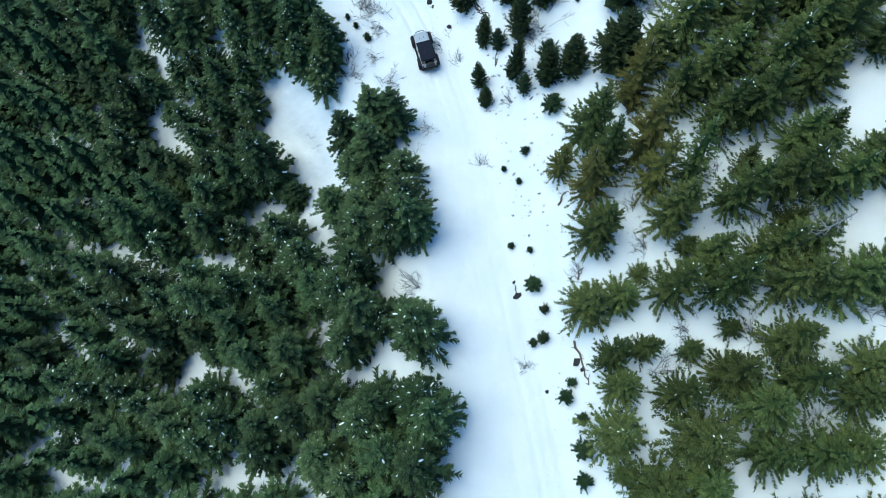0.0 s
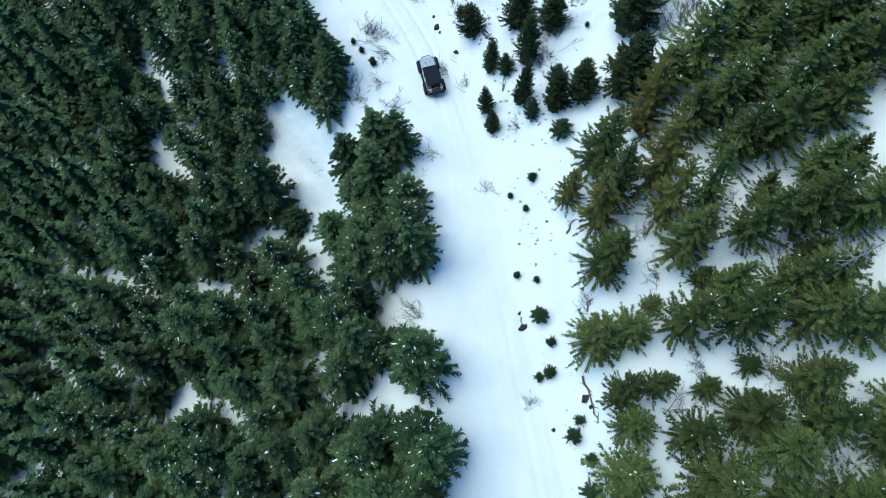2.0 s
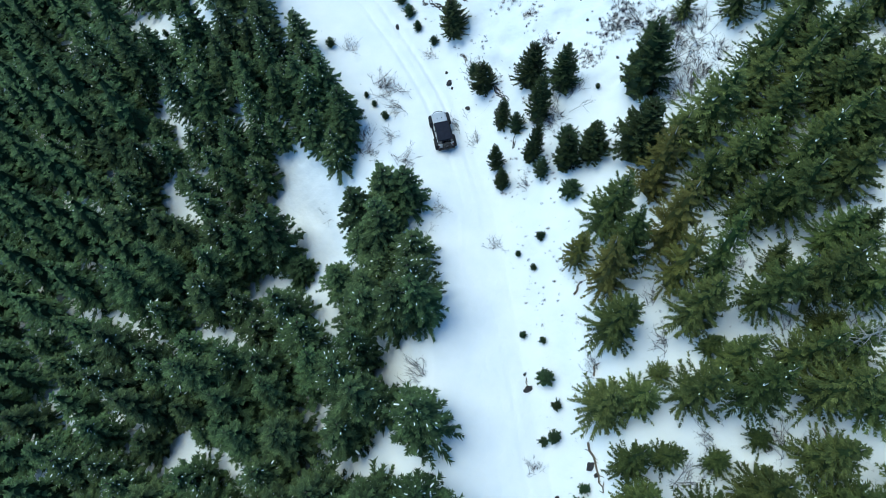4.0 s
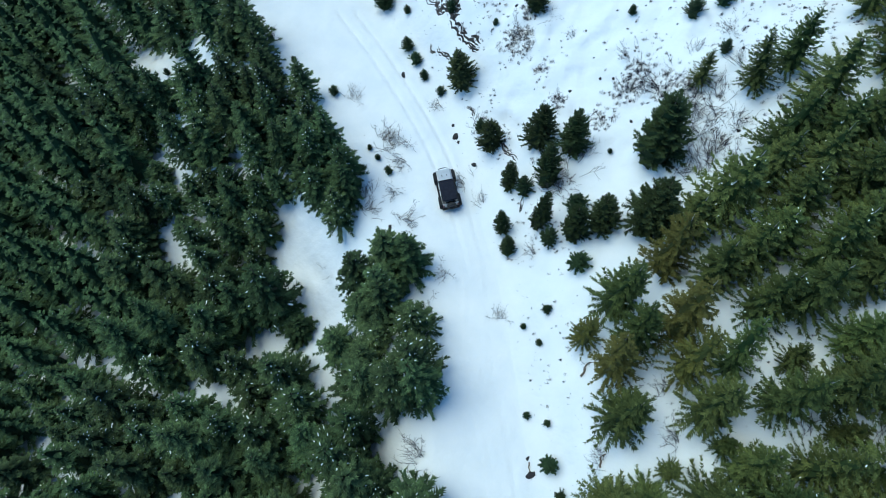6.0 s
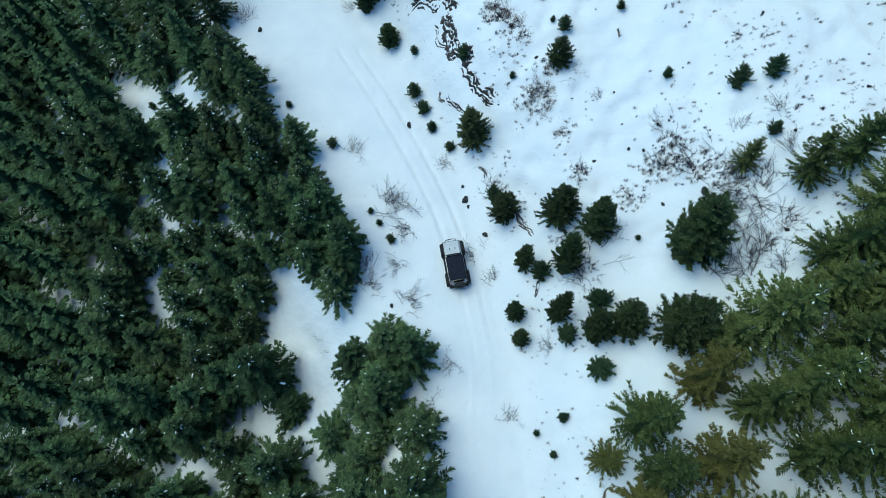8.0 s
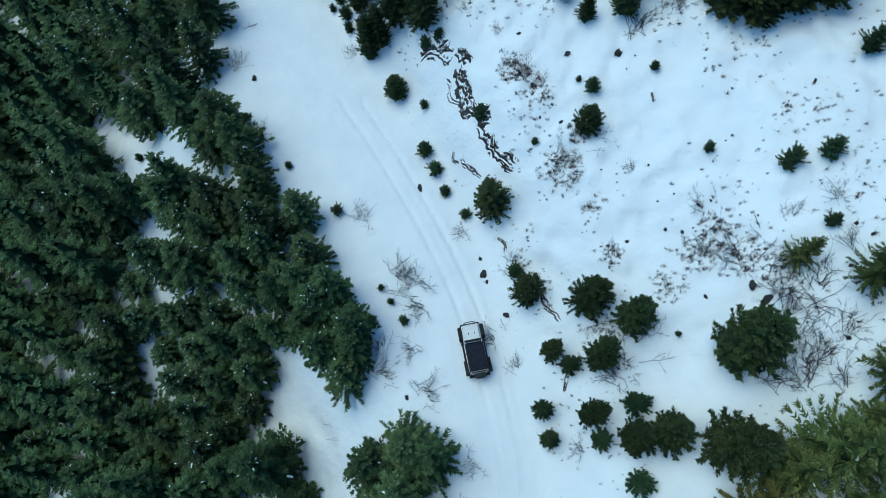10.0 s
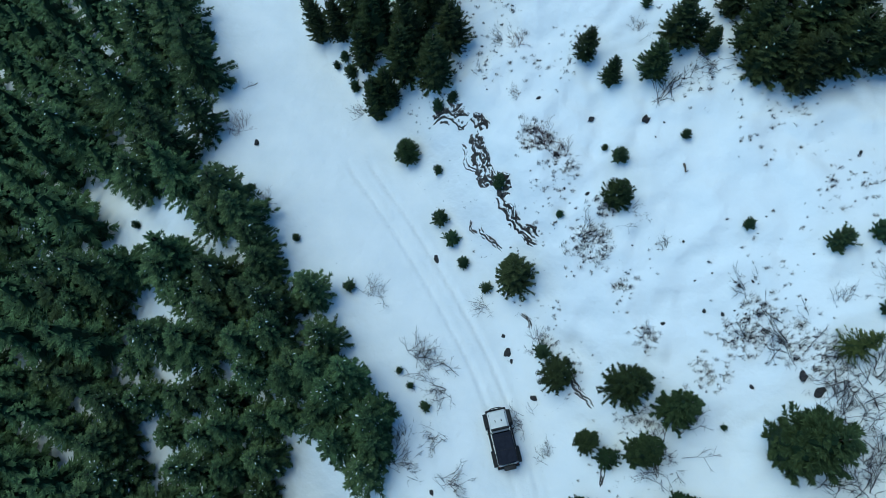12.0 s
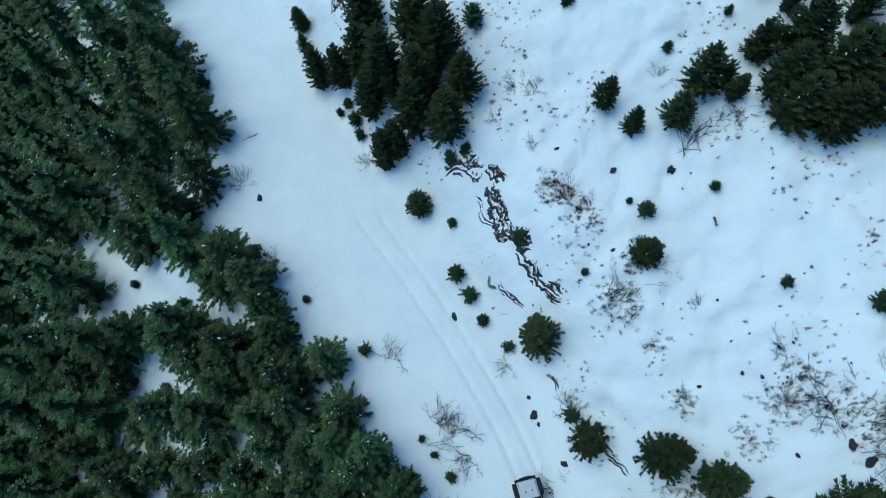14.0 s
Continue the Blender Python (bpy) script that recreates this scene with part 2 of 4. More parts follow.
def build_ground():
    xs = far_axis(-62, 30, [(-24, 0.36), (8, 0.16), (30, 0.34)])
    ys = far_axis(-8, 92, [(92, 0.34)])
    gx, gy = np.meshgrid(xs, ys)
    far = ease(150, 600, np.hypot(gx, gy - 40))
    gz = snow_surface(gx, gy) * (1 - far)
    nx, ny = len(xs), len(ys)
    me = bpy.data.meshes.new("ground")
    me.vertices.add(nx * ny)
    me.vertices.foreach_set("co", np.stack([gx, gy, gz], -1).ravel())
    i = (np.arange(ny - 1)[:, None] * nx + np.arange(nx - 1)).ravel()
    quads = np.stack([i, i + 1, i + nx + 1, i + nx], -1)
    me.loops.add(quads.size)
    me.loops.foreach_set("vertex_index", quads.ravel())
    me.polygons.add(len(quads))
    me.polygons.foreach_set("loop_start", np.arange(0, quads.size, 4))
    me.polygons.foreach_set("loop_total", np.full(len(quads), 4))
    me.update(calc_edges=True)
    me.polygons.foreach_set("use_smooth", np.ones(len(quads), bool))
    me.materials.append(SNOW)
    tagged(new("ground", me), "snow-covered hillside with a rutted forest road cut across it", "ground", kind="structure")


build_ground()


def height(x, y):
    return float(snow_surface(x, y))


# ---- builders ----
def mesh(name, verts, faces, material, smooth=False):
    me = bpy.data.meshes.new(name)
    me.from_pydata(verts, [], faces)
    me.materials.append(material)
    if smooth:
        me.polygons.foreach_set("use_smooth", np.ones(len(me.polygons), bool))
    me.update()
    return me


def part(name, data, parent, label="", kind=""):
    ob = new(name, data)
    ob.parent = parent
    return tagged(ob, label, kind=kind)


def tube(verts, faces, points, radii, sides=5):
    """Adds a tapered tube along the points."""
    rings = []
    for i, (p, r) in enumerate(zip(points, radii)):
        d = (points[min(i + 1, len(points) - 1)] - points[max(i - 1, 0)]).normalized()
        u = d.orthogonal().normalized()
        v = d.cross(u)
        rings.append(len(verts))
        for k in range(sides):
            a = 6.28319 * k / sides
            verts.append(p + r * (math.cos(a) * u + math.sin(a) * v))
    for a, b in zip(rings, rings[1:]):
        for k in range(sides):
            j = (k + 1) % sides
            faces.append((a + k, a + j, b + j, b + k))
    faces.append(tuple(range(rings[-1], rings[-1] + sides)))


def trunk_mesh(rng, tall, thick, material, foot=0.5):
    verts, faces, points, radii = [], [], [], []
    for i in range(7):
        s = i / 6
        points.append(Vector((rng.uniform(-0.04, 0.04) * tall * 0.1, rng.uniform(-0.04, 0.04) * tall * 0.1, -foot + (tall + foot) * s)))
        radii.append(thick * (1 - s) ** 0.9 + 0.022 + (0.06 if i == 0 else 0))
    tube(verts, faces, points, radii, 7)
    return mesh("trunk", verts, faces, material, True)


def crown_mesh(rng, tall, wide, levels, per, sag, material, low=0.07, ragged=0.2, bald=0.0, core=0.5, lift=0.0, shoot=0.17, spire=0.8):
    """Whorls of sagging boughs, each a feather of overlapping needle-clad shoots, round a thin inner crown. Every point
    knows how far out on its bough it lies ("tip"), for the shade painted into the inner needles and the paler young
    shoots. Returns the mesh and some resting places for snow."""
    verts, faces, tips, rests = [], [], [], []
    up = Vector((0, 0, 1))

    def shoot_at(base, way, span, half, inner, outer):
        """One slim needle-clad shoot."""
        side = (way.cross(up) + Vector((0, 0, rng.uniform(-0.7, 0.7)))).normalized()
        n = len(verts)
        verts.extend((base - side * half, base + side * half, base + way * span))
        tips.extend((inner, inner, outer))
        faces.append((n, n + 1, n + 2))

    def reach_at(f):
        return wide * (1 - f) ** spire * min(1.0, 0.72 + 2.2 * f) + 0.06

    rows, sides = 7, 9
    for k in range(rows + 1):
        f = 0.92 * k / rows
        n = len(verts)
        for j in range(sides):
            a = 6.283 * (j + 0.5 * (k % 2)) / sides
            reach = core * reach_at(f) * rng.uniform(0.7, 1.2)
            verts.append(Vector((math.cos(a) * reach, math.sin(a) * reach, tall * (low + (0.96 - low) * f) - sag * reach)))
            # Inner crown takes the darkest needle colour, as painted shade.
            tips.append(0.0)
        if k:
            for j in range(sides):
                m = (j + 1) % sides
                faces.append((n - sides + j, n - sides + m, n + m))
                faces.append((n - sides + j, n + m, n + j))
    gap_way, gap_wide = rng.random() * 6.283, rng.uniform(0.0, 0.28)
    for k in range(levels):
        f = (k + rng.random() * 0.8) / levels
        z = tall * (low + (0.985 - low) * f ** 0.95)
        reach = reach_at(f) * rng.uniform(0.86, 1.12)
        count = max(4, round(per * (1 - 0.5 * f)))
        start = rng.random() * 6.283
        for j in range(count):
            if rng.random() < bald:
                continue
            a = start + 6.283 * j / count + rng.gauss(0, 0.22)
            span = reach * rng.uniform(1 - 1.4 * ragged, 1 + ragged) * (1 - gap_wide * max(0.0, math.cos(a - gap_way)))
            out, side = Vector((math.cos(a), math.sin(a), 0)), Vector((-math.sin(a), math.cos(a), 0))
            pitch = 0.6 * f - 0.10 + lift + rng.gauss(0, 0.12)
            high = z + rng.gauss(0, 0.018) * tall
            bend = rng.gauss(0, 0.10)

            def along(t):
                return out * (span * t) + side * (bend * span * t * t) + Vector((0, 0, high + span * (t * pitch - sag * t * t + 0.10 * t ** 4)))

            inner = 0.30
            steps = max(3, min(13, round((1 - inner) * span / (shoot * 0.72))))
            broad = rng.uniform(0.75, 1.2)
            for i in range(steps):
                t = inner + (1 - inner) * (i + rng.random()) / steps
                p, ahead = along(t), (along(min(1, t + 0.1)) - along(t - 0.1)).normalized()
                fan = broad * min(2.7 * shoot, 0.7 * shoot + 0.24 * span * math.sin(3.0 * (1 - t) ** 0.75 + 0.1))
                for sign in (-1, 1):
                    way = (ahead * rng.uniform(0.55, 1.15) + side * (sign * rng.uniform(0.45, 1.05)) + Vector((0, 0, rng.uniform(-0.4, 0.2)))).normalized()
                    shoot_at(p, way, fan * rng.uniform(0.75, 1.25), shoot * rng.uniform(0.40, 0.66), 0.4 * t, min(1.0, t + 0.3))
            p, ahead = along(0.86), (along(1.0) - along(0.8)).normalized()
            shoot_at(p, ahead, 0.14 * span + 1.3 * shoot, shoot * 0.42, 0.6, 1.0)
            if span > 0.4 and 0.15 < f < 0.9:
                t = rng.uniform(0.6, 0.98)
                rests.append((along(t) + Vector((0, 0, 0.05)), a))
    for i in range(6):
        a = rng.random() * 6.283
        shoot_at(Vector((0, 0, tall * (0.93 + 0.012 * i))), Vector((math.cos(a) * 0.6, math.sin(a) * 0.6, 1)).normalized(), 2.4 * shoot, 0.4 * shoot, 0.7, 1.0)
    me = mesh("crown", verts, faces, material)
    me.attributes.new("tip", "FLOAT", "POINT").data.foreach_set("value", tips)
    return me, rests


def lump(verts, faces, at, turn, long, broad, thick, rng):
    """A small worn clod of snow, six-sided in plan."""
    n, m = len(verts), 6
    c, s = math.cos(turn), math.sin(turn)
    for ring, (grow, z) in enumerate(((1.0, 0.0), (0.72, 0.75))):
        for k in range(m):
            a = 6.283 * k / m
            u, v = long * grow * math.cos(a) * rng.uniform(0.5, 1.5), broad * grow * math.sin(a) * rng.uniform(0.5, 1.5)
            verts.append(at + Vector((u * c - v * s, u * s + v * c, thick * z)))
    verts.append(at + Vector((0, 0, thick)))
    for k in range(m):
        j = (k + 1) % m
        faces.append((n + k, n + j, n + m + j, n + m + k))
        faces.append((n + m + k, n + m + j, n + 2 * m))


def snow_mesh(rng, rests, count):
    verts, faces = [], []
    for at, turn in rng.sample(rests, min(count, len(rests))):
        size = rng.uniform(0.3, 0.8) * (2.1 if rng.random() < 0.15 else 1)
        lump(verts, faces, at, turn + rng.gauss(0, 0.4), 0.15 * size, 0.05 * size, 0.08, rng)
    return mesh("snow", verts, faces, SNOW_LUMP, True)


# ---- where things stand ----
# Trees, each as east, north and height.
VALLEY_EDGE = [
    (-3.3, 3, 9.5), (-4.2, 4.4, 9.5), (-4.4, 9.8, 9.5), (-5.4, 20.7, 9.8), (-6.1, 24.8, 6), (-7, 19, 9), (-4.9, 19.5, 9),
    (-7.1, 0.5, 9.5), (-7.3, 30.4, 6.5), (-7.4, 4.4, 9.5), (-7.5, 11.7, 6), (-8.7, 2.6, 9.5), (-8.9, 31.5, 7),
    (-8.9, 28.2, 7.2), (-9, 26.5, 7), (-9.3, 24.6, 3.7), (-9.6, 12, 11), (-9.8, 20, 8.5), (-10.3, 15.9, 9.5),
    (-10.5, 22, 6), (-10.8, 9.8, 8.7), (-11.1, 27.2, 5.2), (-11.2, 14.3, 12.3), (-11.4, 19.8, 5.3), (-11.7, 29.9, 7.5),
    (-12.5, 4.8, 9.5), (-13.2, -0.4, 9.5), (-13.6, 24.4, 6), (-13.9, 38.3, 6), (-14.1, 40.5, 6.5), (-14.7, 36.4, 6),
    (-14.8, 14.8, 9.9), (-16.1, 3.4, 9.5),
]
VALLEY_NEAR = [
    (-16.4, 9.3, 9.9), (-16.7, 38.6, 6.5), (-16.7, 18.3, 9.5), (-17.6, 41.8, 7.5), (-18.3, 21.6, 10.4), (-18.5, 46, 6),
    (-18.5, 13.4, 9.9), (-18.8, 40, 6), (-19.3, 2.8, 9.5), (-19.5, 0.5, 9.5), (-20.2, 50.1, 6), (-20.2, 16.2, 9.2),
    (-20.4, 44.1, 6), (-22.6, 12.5, 11.7), (-23.1, 10.3, 9.5), (-23.6, 15.9, 11.4), (-23.9, 52.3, 6), (-24, 21.7, 9.1),
    (-24.2, 50.7, 5.5), (-24.5, 40, 6.4), (-24.8, 28.7, 11.2), (-25, 53.9, 6), (-26.3, 6, 9.5), (-26.6, 39.9, 7.3),
    (-27.5, 41.9, 6), (-28.2, 12.6, 8.6), (-28.5, 23.7, 10.8), (-28.5, 16.2, 10.6), (-28.5, 30, 10.1), (-28.6, 17.8, 9.9),
    (-29.3, 33.3, 9.3), (-29.5, 50.2, 6),
]
VALLEY_MIDDLE = [
    (-29.6, 56.8, 6), (-30.2, 51.8, 6), (-30.7, 42.7, 6), (-31.2, 3.6, 9.5), (-31.4, 15.2, 10.4), (-32.3, 50.7, 6),
    (-32.3, 66.2, 7.7), (-32.7, 71.1, 9.5), (-32.9, 12.7, 11.9), (-33.2, 41.9, 6), (-33.5, 9.5, 6.2), (-33.6, 26.3, 14),
    (-34.7, 39.3, 3.7), (-36.9, 24.4, 14), (-36.9, 54.4, 4.6), (-37.4, 42.4, 6.6), (-37.5, 70.9, 10.3),
    (-39.1, 65.4, 6.6), (-39.2, 45.6, 4.4), (-39.3, 62.5, 7.9), (-39.6, 10.3, 9.4), (-40.1, 41.3, 7.8), (-40.5, 69.9, 11),
    (-41, 33.3, 10), (-41.1, 38.6, 6.8), (-41.5, 6.6, 9.5), (-42.2, 50.2, 4.9), (-42.6, 52.7, 11.6), (-42.7, 17.9, 9.5),
    (-43.1, 71.1, 12.7), (-43.3, 21, 11.1),
]
VALLEY_DEEP = [
    (-44, 51.4, 7.8), (-44.7, 8.4, 9.5), (-45.1, 50.3, 8), (-46, 39, 7), (-46.1, 53.6, 8.5), (-46.8, 16.3, 5.9),
    (-47, 48, 9.3), (-47.5, 67.8, 12.2), (-48.6, 54.2, 9.9), (-49.4, 44.5, 5.7), (-50.5, 58.1, 8), (-50.9, 29.4, 6.9),
    (-51, 77.5, 9.5), (-52.3, 21.1, 6.7), (-54.4, 52, 6.5), (-56.3, 39.2, 4.4), (-57, 58.3, 7), (-61.5, 62.9, 9.5),
]
VALLEY_BEND = [
    (-39.4, 35.2, 9), (-35.3, 32.7, 9), (-32.8, 30.9, 9), (-41.3, 37.7, 9),
    (-26.4, 56.6, 7.5), (-27.8, 51.6, 7.5), (-25.6, 49.6, 7.5), (-22.6, 49, 7.5), (-28.7, 48.1, 9), (-25.1, 46.6, 7.5),
    (-22.4, 46.4, 7.5), (-24.8, 43.9, 7.5), (-18.9, 43.8, 7.5), (-16.1, 43, 7.5), (-21.4, 43.4, 7.5), (-28.2, 58.3, 9),
    (-32.8, 53.5, 9), (-34.2, 52.3, 9), (-39.6, 54.2, 9), (-47.1, 51.2, 9),
]
VALLEY_TALL = [
    (-30, 39.3, 6.7), (-22.1, 19.9, 6.4), (-45.3, 44.2, 8), (-42, 27.2, 9), (-56.3, 33.3, 7.3), (-46.6, 22.7, 9.4), (-38.2, 18.8, 12.5),
    (-50, 18.5, 5), (-34.2, 17.6, 9.8), (-25.6, 16.2, 14), (-46.2, 9.7, 5.5), (-38.5, 2.9, 9), (-28.4, 3.1, 9), (-33.6, 5.4, 9),
    (-27.2, 10.8, 4.6), (-50.7, 12, 9), (-26.2, 1.4, 9), (-18.3, 6.6, 9), (-20.9, 10, 10.8), (-40.2, 76.9, 9), (-35.1, 74.5, 9),
    (-45.9, 72.9, 10.8), (-42.3, 42.4, 7), (-24.6, 34.2, 5.5), (-18.6, 26.6, 4.4), (-23.8, 37.2, 6), (-26.8, 36.4, 7), (-27, 32, 7.5), (-21.8, 40.6, 5.5),
]
# On the bank also the crown's radius.
BANK_SOUTH = [
    (10, 17.2, 7.7, 1.9), (15.4, 17.4, 8.1, 1.9), (14.9, 12, 9.5, 1.8), (18.3, 11.7, 9.5, 1.8), (9.3, 11.4, 6.5, 1.9), (10.6, 7.1, 6.5, 1.3),
    (12.7, 7.9, 6.5, 1.1), (11, 5.1, 6.5, 1.4), (10.9, 1.7, 6.5, 2.1), (15.9, 1.2, 7, 2.5), (18, 5.4, 6.4, 1.8), (19.6, 3.4, 7, 1.9),
    (21.7, 4.9, 7, 1.8), (19.7, 0.4, 6.6, 1.8), (22.5, 0.4, 4.9, 1.8), (16.2, -1.5, 5.7, 1.8), (13, -2.1, 6.5, 2.1), (11.3, -1, 3.3, 0.9),
    (25.7, 5.7, 3.5, 1.8), (24.9, 3.8, 4.5, 1.6), (24.5, 0.6, 4.1, 1.8), (21.9, 11.6, 8.4, 1.9), (24.4, 10.8, 7.6, 2.1), (26.7, 11.2, 5.5, 2),
]
BANK_WOOD = [
    (19.3, 18, 9.2, 1.7), (22, 18.4, 8.8, 1.8), (24.9, 18, 7.2, 1.8), (27.4, 19, 4.6, 1.9), (17.2, 13.8, 7.5, 1.6), (20.4, 13.9, 8.5, 1.7), (23.2, 13.8, 7, 1.7), (11.4, 11.9, 5, 1.6), (20.8, 43.4, 5.9, 1.4),
    (23, 44.4, 6.5, 1.5), (24.2, 40.3, 7.9, 2.3), (26.1, 36.8, 6, 2.2), (12.7, 32.9, 7.2, 1.9), (17.2, 32.8, 9.4, 2.4),
    (13.6, 28.7, 8.2, 2.1), (9.9, 26.3, 9.5, 1.9), (11.2, 22.9, 9.5, 1.8), (14.1, 23.6, 9.5, 2), (7.8, 23.7, 6.6, 1.2), (17, 20.5, 9.5, 1.5),
    (14.3, 20.6, 9.5, 1.6),
]
BANK_SMALL = [
    (23.6, 21.8, 5.5, 1.7), (23.7, 19.9, 7.2, 1.6),
    (9.9, 20.9, 9.2, 1.7), (21.3, 7.6, 7, 1.7), (14.7, 4.2, 7, 1.6), (21.1, 37.3, 8, 1.9),
    (20.5, 20.6, 4, 1), (16.5, 15.3, 3, 0.9), (22.5, 16, 4, 1.1), (25.5, 22, 4, 1), (18.9, 9, 2.5, 0.8), (13.2, 13.8, 3, 0.9), (16.2, 7.5, 3, 1),
]
BANK_TOP = [
    (20.2, 34.5, 7.5, 1.9), (22.8, 33.8, 7.5, 1.9), (25, 32.9, 7.5, 1.9), (26.8, 33.3, 7.5, 1.9), (23.8, 36.4, 7.5, 1.9), (26.4, 28.6, 7.5, 1.9), (21.2, 30.9, 7.5, 1.9), (18.3, 27.9, 7.5, 1.9),
    (20, 29.4, 6.3, 2.1), (22.3, 27.2, 8.3, 2), (24.7, 29.2, 6.9, 2.1), (18.8, 24.4, 7.5, 1.8), (21.4, 24.8, 8.1, 2), (24.5, 25.9, 6.3, 2),
    (15.3, 31.8, 6.5, 1.9), (16.5, 27.3, 7, 1.8), (17.2, 45.2, 4, 1),
]
BANK_MIDDLE = [
    (-0.1, 44.1, 4.2, 1.4), (-1.2, 45.9, 2.3, 0.7), (1.7, 39.4, 4.6, 1), (4.2, 43.1, 5.8, 1.6), (7.2, 41.5, 6, 1.5), (5, 38.5, 6.2, 1.4), (4.3, 34.6, 6, 1.1),
    (3.1, 38.2, 2.8, 0.8), (1.3, 35, 4.2, 0.8), (1.8, 32.7, 3.2, 0.8), (5.3, 32.8, 2.6, 0.8), (7.3, 33, 5, 1.5), (9.4, 33.4, 4.8, 1.6), (7.6, 30.2, 2.2, 1.0),
    (13.7, 39.2, 8.3, 2.5), (23.7, 38.6, 5, 1.5), (-3.4, 51.7, 4.8, 1.6), (-12.9, 63.5, 3, 1.1),
]
BANK_NORTH = [
    (-24.5, 82.5, 3.2, 1), (-24.2, 80.1, 2.8, 0.7), (-22.3, 76.5, 6, 1.4), (-20, 75.7, 5.6, 1.4), (-18, 75.7, 6.6, 2), (-15.5, 73.1, 8.5, 2.2), (-16, 67.9, 5.8, 1.4),
    (-14.8, 68.4, 5.4, 1.3), (-13.3, 69.9, 7, 2), (-10.6, 68.3, 7.6, 1.8), (-11, 74, 7.3, 2.1), (-13.4, 76.6, 7, 2), (-17.4, 78.6, 6.5, 2), (-8.3, 77, 2.2, 0.9),
    (1.5, 68.4, 3.6, 1), (3.4, 66.2, 3.2, 0.8), (6.4, 66.3, 3.8, 1.3), (8.1, 68.6, 5, 1.6), (9.4, 68.6, 2.8, 0.9), (10.2, 67.6, 3, 0.9), (3.6, 56.7, 3.6, 1.2),
    (11.9, 70.4, 4, 1.2), (-12.3, 71.7, 7.5, 1.9), (-9.2, 71, 5.5, 1.6), (-17.2, 72.3, 6, 1.6),
]
BANK_CORNER = [
    (13.5, 65.4, 5.6, 2), (15.8, 64.3, 5.4, 2), (18.2, 65.4, 6, 2.1), (20.6, 65.4, 6, 2), (12.9, 67.5, 5.2, 1.8), (16.4, 67.6, 6, 2.1), (14.3, 70.3, 6, 2), (18.6, 68.5, 6.4, 2.1),
]
SAPLINGS_SOUTH = [
    (8.7, -1.7, 1.5), (8.7, 0.5, 2.2), (8.8, 3, 1.3), (7.6, 4.7, 1.7), (8.1, 5.8, 1), (5.3, 9.3, 0.9),
    (6.1, 9.6, 1.4), (6.3, 12, 1.1), (-3.6, 12.4, 0.7), (5.5, 14.2, 1.8), (5.3, 17.3, 0.8), (3.7, 18, 0.9),
    (4.6, 23.9, 0.8), (3.3, 25.4, 0.8), (5.2, 26.6, 1), 
    (7.4, 35.4, 2.4), (10.3, 40.4, 0.6), (-10.2, 41.6, 1), (-11.5, 43.2, 0.8), (-12.5, 44.4, 0.7),
    (19.1, 47.5, 1.4), (-36.8, 49.3, 1.1), (-17.2, 51.3, 1.2), (-5.7, 51.4, 1.1), (17, 52, 2),
    (19.4, 52.5, 2), (-7.6, 53.6, 1.3), (12.3, 54, 1),
]
SAPLINGS_NORTH = [
    (-22.3, 55.5, 0.8), (-8.7, 55.8, 1.6), (-0.3, 56, 0.9), (-34.5, 56.3, 1.5), (-9.7, 57.6, 1.8), (-25.4, 58.5, 0.9),
    (-40.7, 58.9, 1), (4, 59.9, 1.6), (22.7, 60.6, 2.2), (3, 60.8, 0.7), (8.7, 61.2, 0.9), (-10.1, 61.6, 1),
    (-13, 63.6, 2.2), (-18.4, 70.6, 1.2), (6, 71.7, 1), (-18.8, 72, 1.5),
    (-20.4, 73.1, 1), (-19.6, 73.6, 1.3), (10.2, 73.7, 0.9), (-33.6, 76.5, 1.5), (-1, 76.8, 1.3), 
    (-5.0, 59.0, 1.8), (-10.2, 66.2, 1.3), (-9.0, 66.5, 1.1),
]
SHRUBS_SOUTH = [
    (23.1, 1.9, 1.6), (-1.6, 2.3, 1), (-5.4, 2.3, 1.3), (14.4, 5.9, 1.6), (16.1, 6.7, 1.2), (4.6, 7.1, 0.9),
    (26.7, 9, 1.5), (-4.6, 14.1, 1.8), (9.1, 14.4, 1.2), (1.2, 26.5, 0.9), (-5, 26.6, 1.2), (-3.8, 30.5, 1),
    (4.3, 32, 1), (-16.6, 32.7, 1.1), (-8.1, 35.8, 1.6), (15.9, 36.8, 2), (-11.8, 37, 1.5), (6.4, 37.4, 1.6),
    (-0.8, 38.2, 1), (17.1, 38.2, 1.8), (-12, 39, 1.4), (-9.3, 39.4, 1.2), (7.9, 39.8, 1.8), (-2.4, 40.6, 1.2),
    (18.7, 41.4, 2.2), (16.7, 41.7, 1.8),
]
SHRUBS_MIDDLE = [
    (-8.5, 43.2, 1.6), (18.3, 43.2, 1.8), (17.1, 43.5, 1.8), (-10.2, 44.9, 1.6), (15.9, 45.2, 1.5), (-11.5, 45.3, 1.8),
    (14.4, 46, 2), (20.3, 46, 1.4), (12, 46.4, 1.2), (5.9, 46.7, 0.9), (-1.2, 46.7, 1.3), (-5.9, 50, 1),
    (-15.2, 50.9, 1.3), (1.9, 54.1, 1.5), (4.2, 55.5, 1.2), (-27.3, 58.5, 1), (-28.3, 58.6, 1), (-25.4, 58.7, 1),
    (0.1, 60.5, 1), (-1.5, 61.6, 1.3), (7.8, 64.6, 2.4), (-3.6, 65.9, 0.7), (-29.4, 66.1, 1.5), (10.7, 66.4, 1.6),
    (-6.9, 68.1, 0.8), (-17.8, 68.2, 1), (5.5, 69.8, 1),
]
